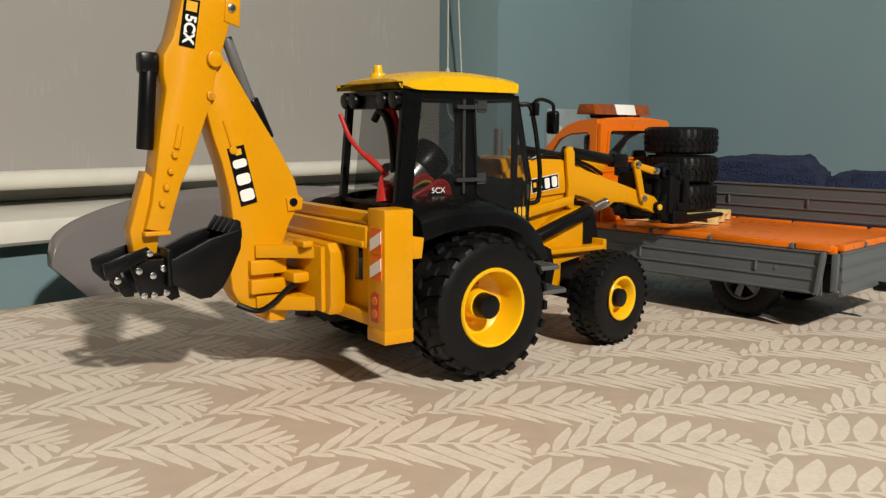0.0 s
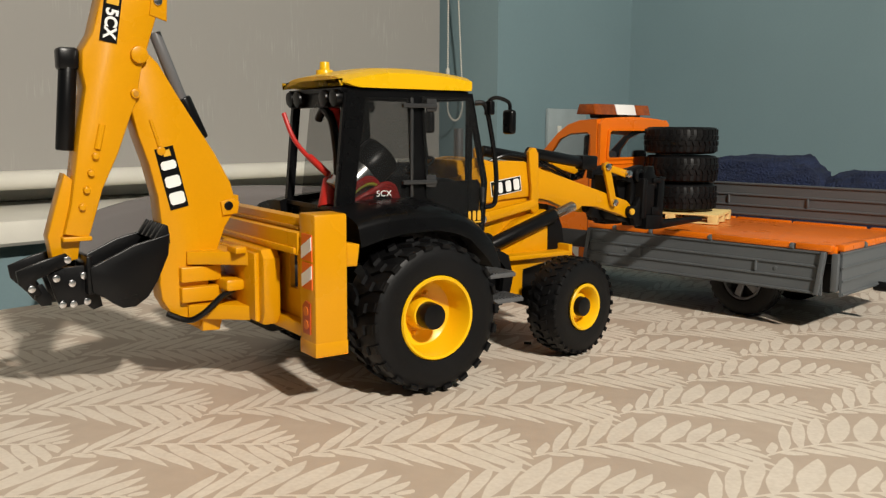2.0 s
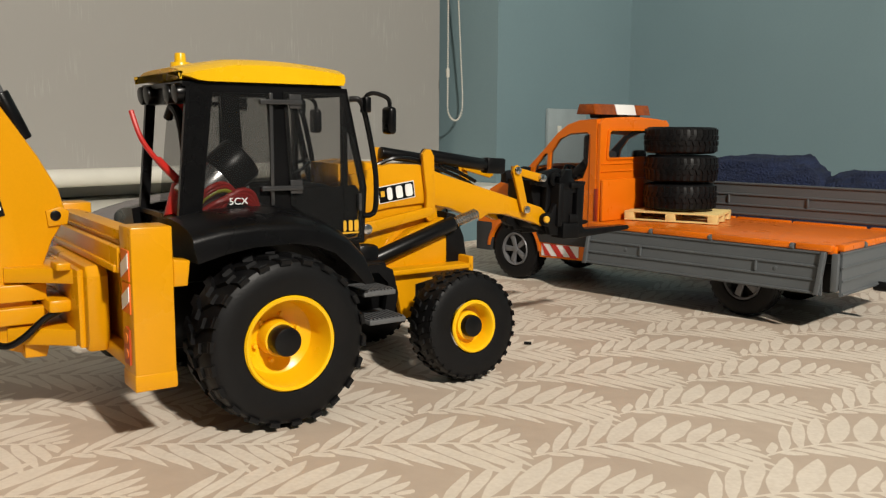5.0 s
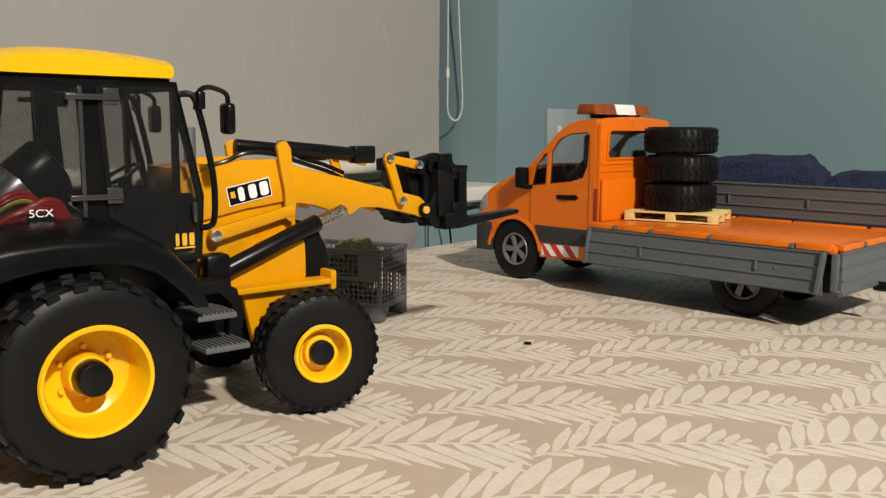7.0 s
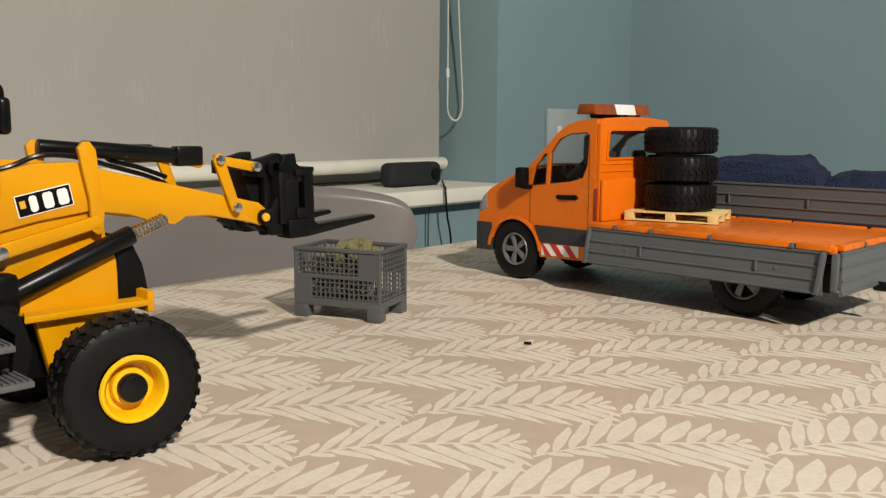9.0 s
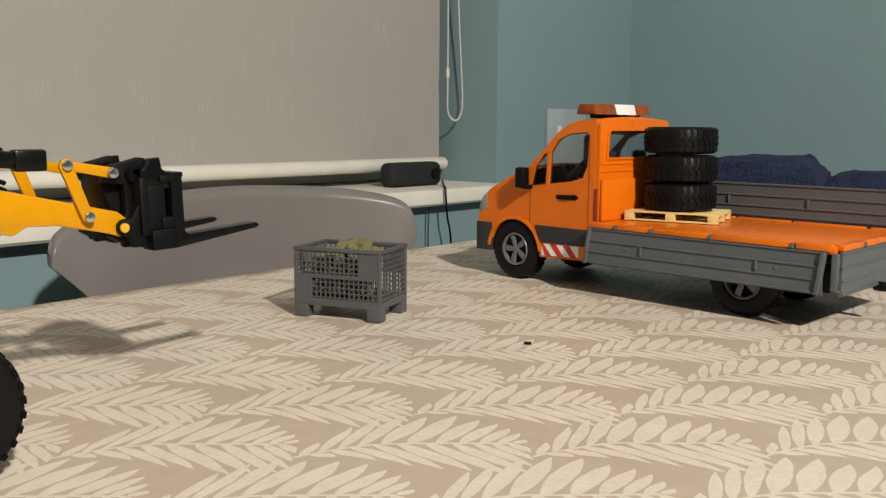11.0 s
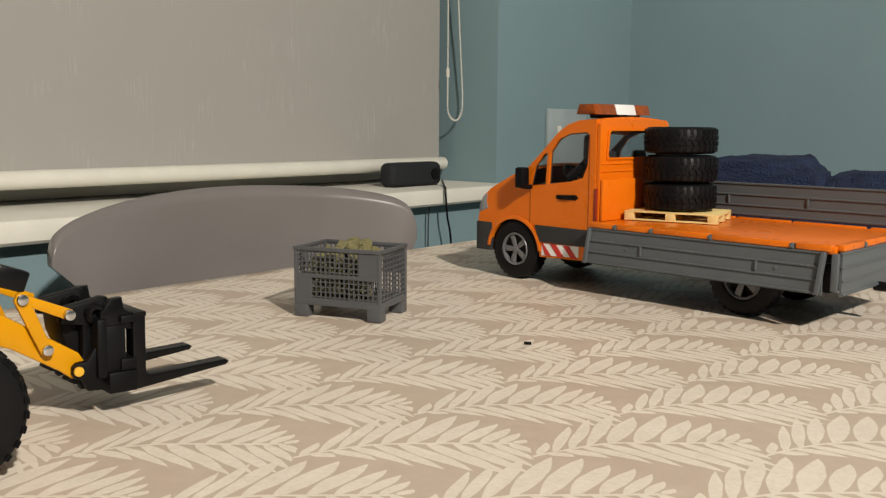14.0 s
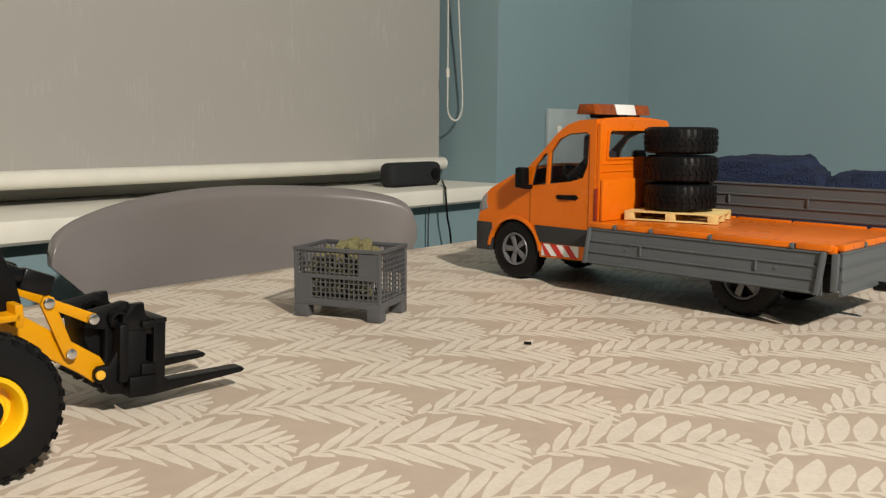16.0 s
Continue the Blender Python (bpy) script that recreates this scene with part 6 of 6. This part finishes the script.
    # wheels: each turns about its axle
    wheels = []
    R, r = 0.0455, 0.0340
    for s in (-1, 1):
        m = pose(-0.0030, yy(s, 0.0850), R, 0, 0, 0 if s < 0 else 180)
        w = part("rear_wheel", bmesh.new(), RUBBER, j, m=m)
        lugged_tyre(w, R, 0.0244, 0.0380, 22, 0.0022)
        rim = part("rim", lathe(bmesh.new(), [(0.0244, -0.0160), (0.0251, -0.0175), (0.0243, -0.0186), (0.0228, -0.0182), (0.0221, -0.0165), (0.0214, -0.0060), (0.0195, -0.0010), (0.0150, 0.0020), (0.0100, 0.0030), (0.0, 0.0030)], seg=56, caps=False), RIMY, w, "deep dished yellow rim")
        part("hub_flange", CY((0, 0.0035, 0), (0, -0.0065, 0), 0.0100, 0.0092, seg=28, bevel=0.0008), RIMY, w)
        part("hub_cap", CY((0, -0.006, 0), (0, -0.0150, 0), 0.0082, 0.0076, seg=24, bevel=0.0008), BLACK, w)
        for k in range(6):
            a = k * math.pi / 3 + 0.3
            part("wheel_nut", CY((0.0125 * math.cos(a), 0.003, 0.0125 * math.sin(a)), (0.0125 * math.cos(a), -0.0008, 0.0125 * math.sin(a)), 0.0012, seg=8), RIMY, w)
        for k in range(3):
            a = k * 2 * math.pi / 3 + 0.9
            part("slot", B(-0.0045, 0.0045, -0.0040, -0.0030, -0.0006, 0.0006), BLACKM, w, m=Matrix.Rotation(a, 4, "Y") @ pose(0, -0.0008, -0.0197, 35, 0, 0))
        wheels.append((w, m, R))
    for s in (-1, 1):
        m = pose(0.1280, yy(s, 0.0725), r, 0, 0, 0 if s < 0 else 180)
        w = part("front_wheel", bmesh.new(), RUBBER, j, m=m)
        lugged_tyre(w, r, 0.0158, 0.0255, 30, 0.0012)
        part("rim", lathe(bmesh.new(), [(0.0158, -0.0115), (0.0163, -0.0128), (0.0156, -0.0136), (0.0142, -0.0134), (0.0126, -0.0110), (0.0118, -0.0040), (0.0, -0.0030)], seg=48, caps=False), RIMY, w, "dished yellow rim")
        part("hub_flange", CY((0, -0.002, 0), (0, -0.0080, 0), 0.0095, 0.0088, seg=24, bevel=0.0006), RIMY, w)
        part("hub_cap", CY((0, -0.003, 0), (0, -0.0125, 0), 0.0072, 0.0066, seg=20, bevel=0.0008), BLACK, w)
        wheels.append((w, m, r))
    # lettering on the cab
    words("model_text", "5CX", 0.0052, WHITE, j, pose(-0.0085, -0.0511, 0.1150, 90, 0, 0), width=0.0108)
    words_door = part("door_badge", PR([(-0.0055, -0.0042), (0.0055, -0.0042), (0.0055, -0.0033), (-0.0055, -0.0033)], -0.0002, 0.0002), GOLD, j, "gold mark on the door", m=pose(0.0600, -0.0526, 0.0975))
    badge_marks(words_door, pose(0, -0.0001, 0.0005, 90, 0, 0), 0.0110, 0.0065, GOLD)
    return j, ld, ck, wheels, levers, links


def badge_marks(parent, m, w, h, mat):
    """Three plain chamfered blocks standing for a maker's mark."""
    k = w / 3.3
    for a0, a1, low in ((0.14, 0.74, 0.0), (1.20, 1.98, 0.0), (2.34, 3.18, 0.0)):
        c = 0.14
        s = [(a0 + c, low), (a1 - c, low), (a1, low + c), (a1, 1 - c), (a1 - c, 1.0), (a0 + c, 1.0), (a0, 1 - c), (a0, low + c)]
        part("mark", PR([((a - 1.65) * k, (b - 0.5) * h) for a, b in s], -0.0001, 0.0003, axis="z"), mat, parent, m=m)


def badge_shapes(parent, m, w, h):
    """Gold square and white strokes on a black badge."""
    part("gold_mark", PR([(-w * 0.47, -h * 0.12), (-w * 0.365, -h * 0.12), (-w * 0.365, h * 0.26), (-w * 0.47, h * 0.26)], -0.0001, 0.0003, axis="z"), GOLD, parent, m=m)
    badge_marks(parent, m @ Matrix.Translation((w * 0.075, 0, 0)), w * 0.80, h * 0.84, WHITE)


LOADER, ARM, CARRIAGE, WHEELS, LEVERS, LINKS = backhoe()

DRIVE = [(0.0, -0.0263, 0.62, 35.92), (0.5, -0.0305, 0.6164, 35.82), (1.0, -0.0382, 0.6085, 35.48), (1.5, -0.0467, 0.601, 35.14), (2.0, -0.0587, 0.5908, 34.72), (2.5, -0.0739, 0.5781, 34.3), (3.0, -0.0904, 0.5632, 33.95), (3.5, -0.1026, 0.5529, 34.23), (4.0, -0.1164, 0.5422, 34.32), (4.2, -0.1176, 0.541, 34.42), (6.5, -0.1933, 0.472, 38.03), (7.0, -0.2124, 0.4516, 39.94), (7.5, -0.2396, 0.4266, 40.93), (8.0, -0.2618, 0.3978, 43.53), (8.5, -0.272, 0.3838, 45.65), (9.0, -0.2907, 0.3673, 46.2), (9.5, -0.3147, 0.3495, 46.4808), (10.2, -0.3407, 0.3303, 46.785), (11.3, -0.3573, 0.3179, 46.98), (11.5, -0.3576, 0.3199, 46.4), (12.0, -0.3568, 0.3224, 45.22), (12.5, -0.3573, 0.3247, 44.51), (13.0, -0.3578, 0.3265, 43.92), (13.5, -0.3573, 0.3279, 43.28), (14.0, -0.3567, 0.3286, 42.82), (14.5, -0.3567, 0.3289, 42.65), (15.0, -0.3566, 0.3286, 42.67), (15.5, -0.3553, 0.3268, 42.93), (16.0, -0.3438, 0.3338, 43.87)]
STEER = [(0.0, 8.0), (3.0, 9.0), (4.2, 3.0), (6.5, -12.0), (7.5, -14.0), (9.0, -8.0), (11.3, 0.0), (16.0, 0.0)]
ARM_TURN = [(0, -3.0), (4.2, -3.3), (6.3, -2.2), (6.6, -0.5), (7.0, 0.0), (9.2, 0.25), (10.6, 0.2), (11.3, -1.83), (11.5, -4.4), (12.0, -10.33), (12.5, -12.4), (13.0, -14.11), (13.5, -18.21), (14.0, -21.65), (14.5, -23.42), (15.0, -23.76), (15.5, -23.61), (16.0, -22.89)]
FORK_TURN = [(0, 1.0), (10.6, 1.0), (11.3, 3.09), (11.5, 3.8), (12.0, 5.98), (12.5, 8.41), (13.0, 11.96), (13.5, 15.99), (14.0, 20.02), (14.5, 20.31), (15.0, 20.48), (15.5, 20.19), (16.0, 19.36)]


def motions():
    """The loader rolls backwards; its wheels turn by the way rolled; arms and forks go down."""
    walk(LOADER, [(t, pose(x, y, 0.0, 0, 0, a)) for t, x, y, a in DRIVE])
    roll, way = [], 0.0
    for (t0, x0, y0, a0), (t1, x1, y1, a1) in zip(DRIVE, DRIVE[1:]):
        if not roll:
            roll.append((t0, 0.0))
        mid = radians((a0 + a1) / 2)
        way += (x1 - x0) * math.cos(mid) + (y1 - y0) * math.sin(mid)
        roll.append((t1, way))
    for w, m, r in WHEELS:
        side = 1 if m.to_euler().z < 1 else -1
        rows = []
        for t, d in roll:
            turn = float(np.interp(t, *zip(*STEER))) if r < 0.04 else 0.0
            king = Matrix.Translation((0, -0.012 * side, 0)) if r < 0.04 else Matrix.Identity(4)
            rows.append((t, Matrix.Translation(m.translation) @ king.inverted() @ pose(0, 0, 0, 0, 0, turn) @ king @ m.to_3x3().to_4x4() @ Matrix.Rotation(side * d / r, 4, "Y")))
        walk(w, rows)
    base, tip = ARM.matrix_basis.copy(), CARRIAGE.matrix_basis.copy()
    walk(ARM, [(t, base @ pose(0, 0, 0, 0, -a, 0)) for t, a in ARM_TURN])
    walk(CARRIAGE, [(t, tip @ pose(0, 0, 0, 0, -a, 0)) for t, a in FORK_TURN])
    # front levers and links follow the carriage as a four-bar linkage
    pin, top, low, far = Vector((0.2400, 0.1015)), Vector((0.2108, 0.1362)), Vector((0.2205, 0.1084)), Vector((0.2359, 0.1313))

    def swing(p, c, a):
        d = p - c
        return c + Vector((d.x * math.cos(a) - d.y * math.sin(a), d.x * math.sin(a) + d.y * math.cos(a)))
    lever_rows, link_rows = [], []
    for t, a in FORK_TURN:
        end, g = swing(far, pin, radians(a)), 0.0
        for _ in range(40):
            miss = lambda q: (swing(top, low, q) - end).length - (top - far).length
            slope = (miss(g + 1e-4) - miss(g)) / 1e-4
            g -= max(-0.2, min(0.2, miss(g) / slope))
        head = swing(top, low, g)
        d0, d1 = far - top, end - head
        lever_rows.append((t, math.degrees(g)))
        link_rows.append((t, head - top, math.degrees(math.atan2(d1.y, d1.x) - math.atan2(d0.y, d0.x))))
    for lv, lk in zip(LEVERS, LINKS):
        b1, b2 = lv.matrix_basis.copy(), lk.matrix_basis.copy()
        walk(lv, [(t, b1 @ pose(0, 0, 0, 0, -g, 0)) for t, g in lever_rows])
        walk(lk, [(t, Matrix.Translation((d.x, 0, d.y)) @ b2 @ pose(0, 0, 0, 0, -g, 0)) for t, d, g in link_rows])


motions()
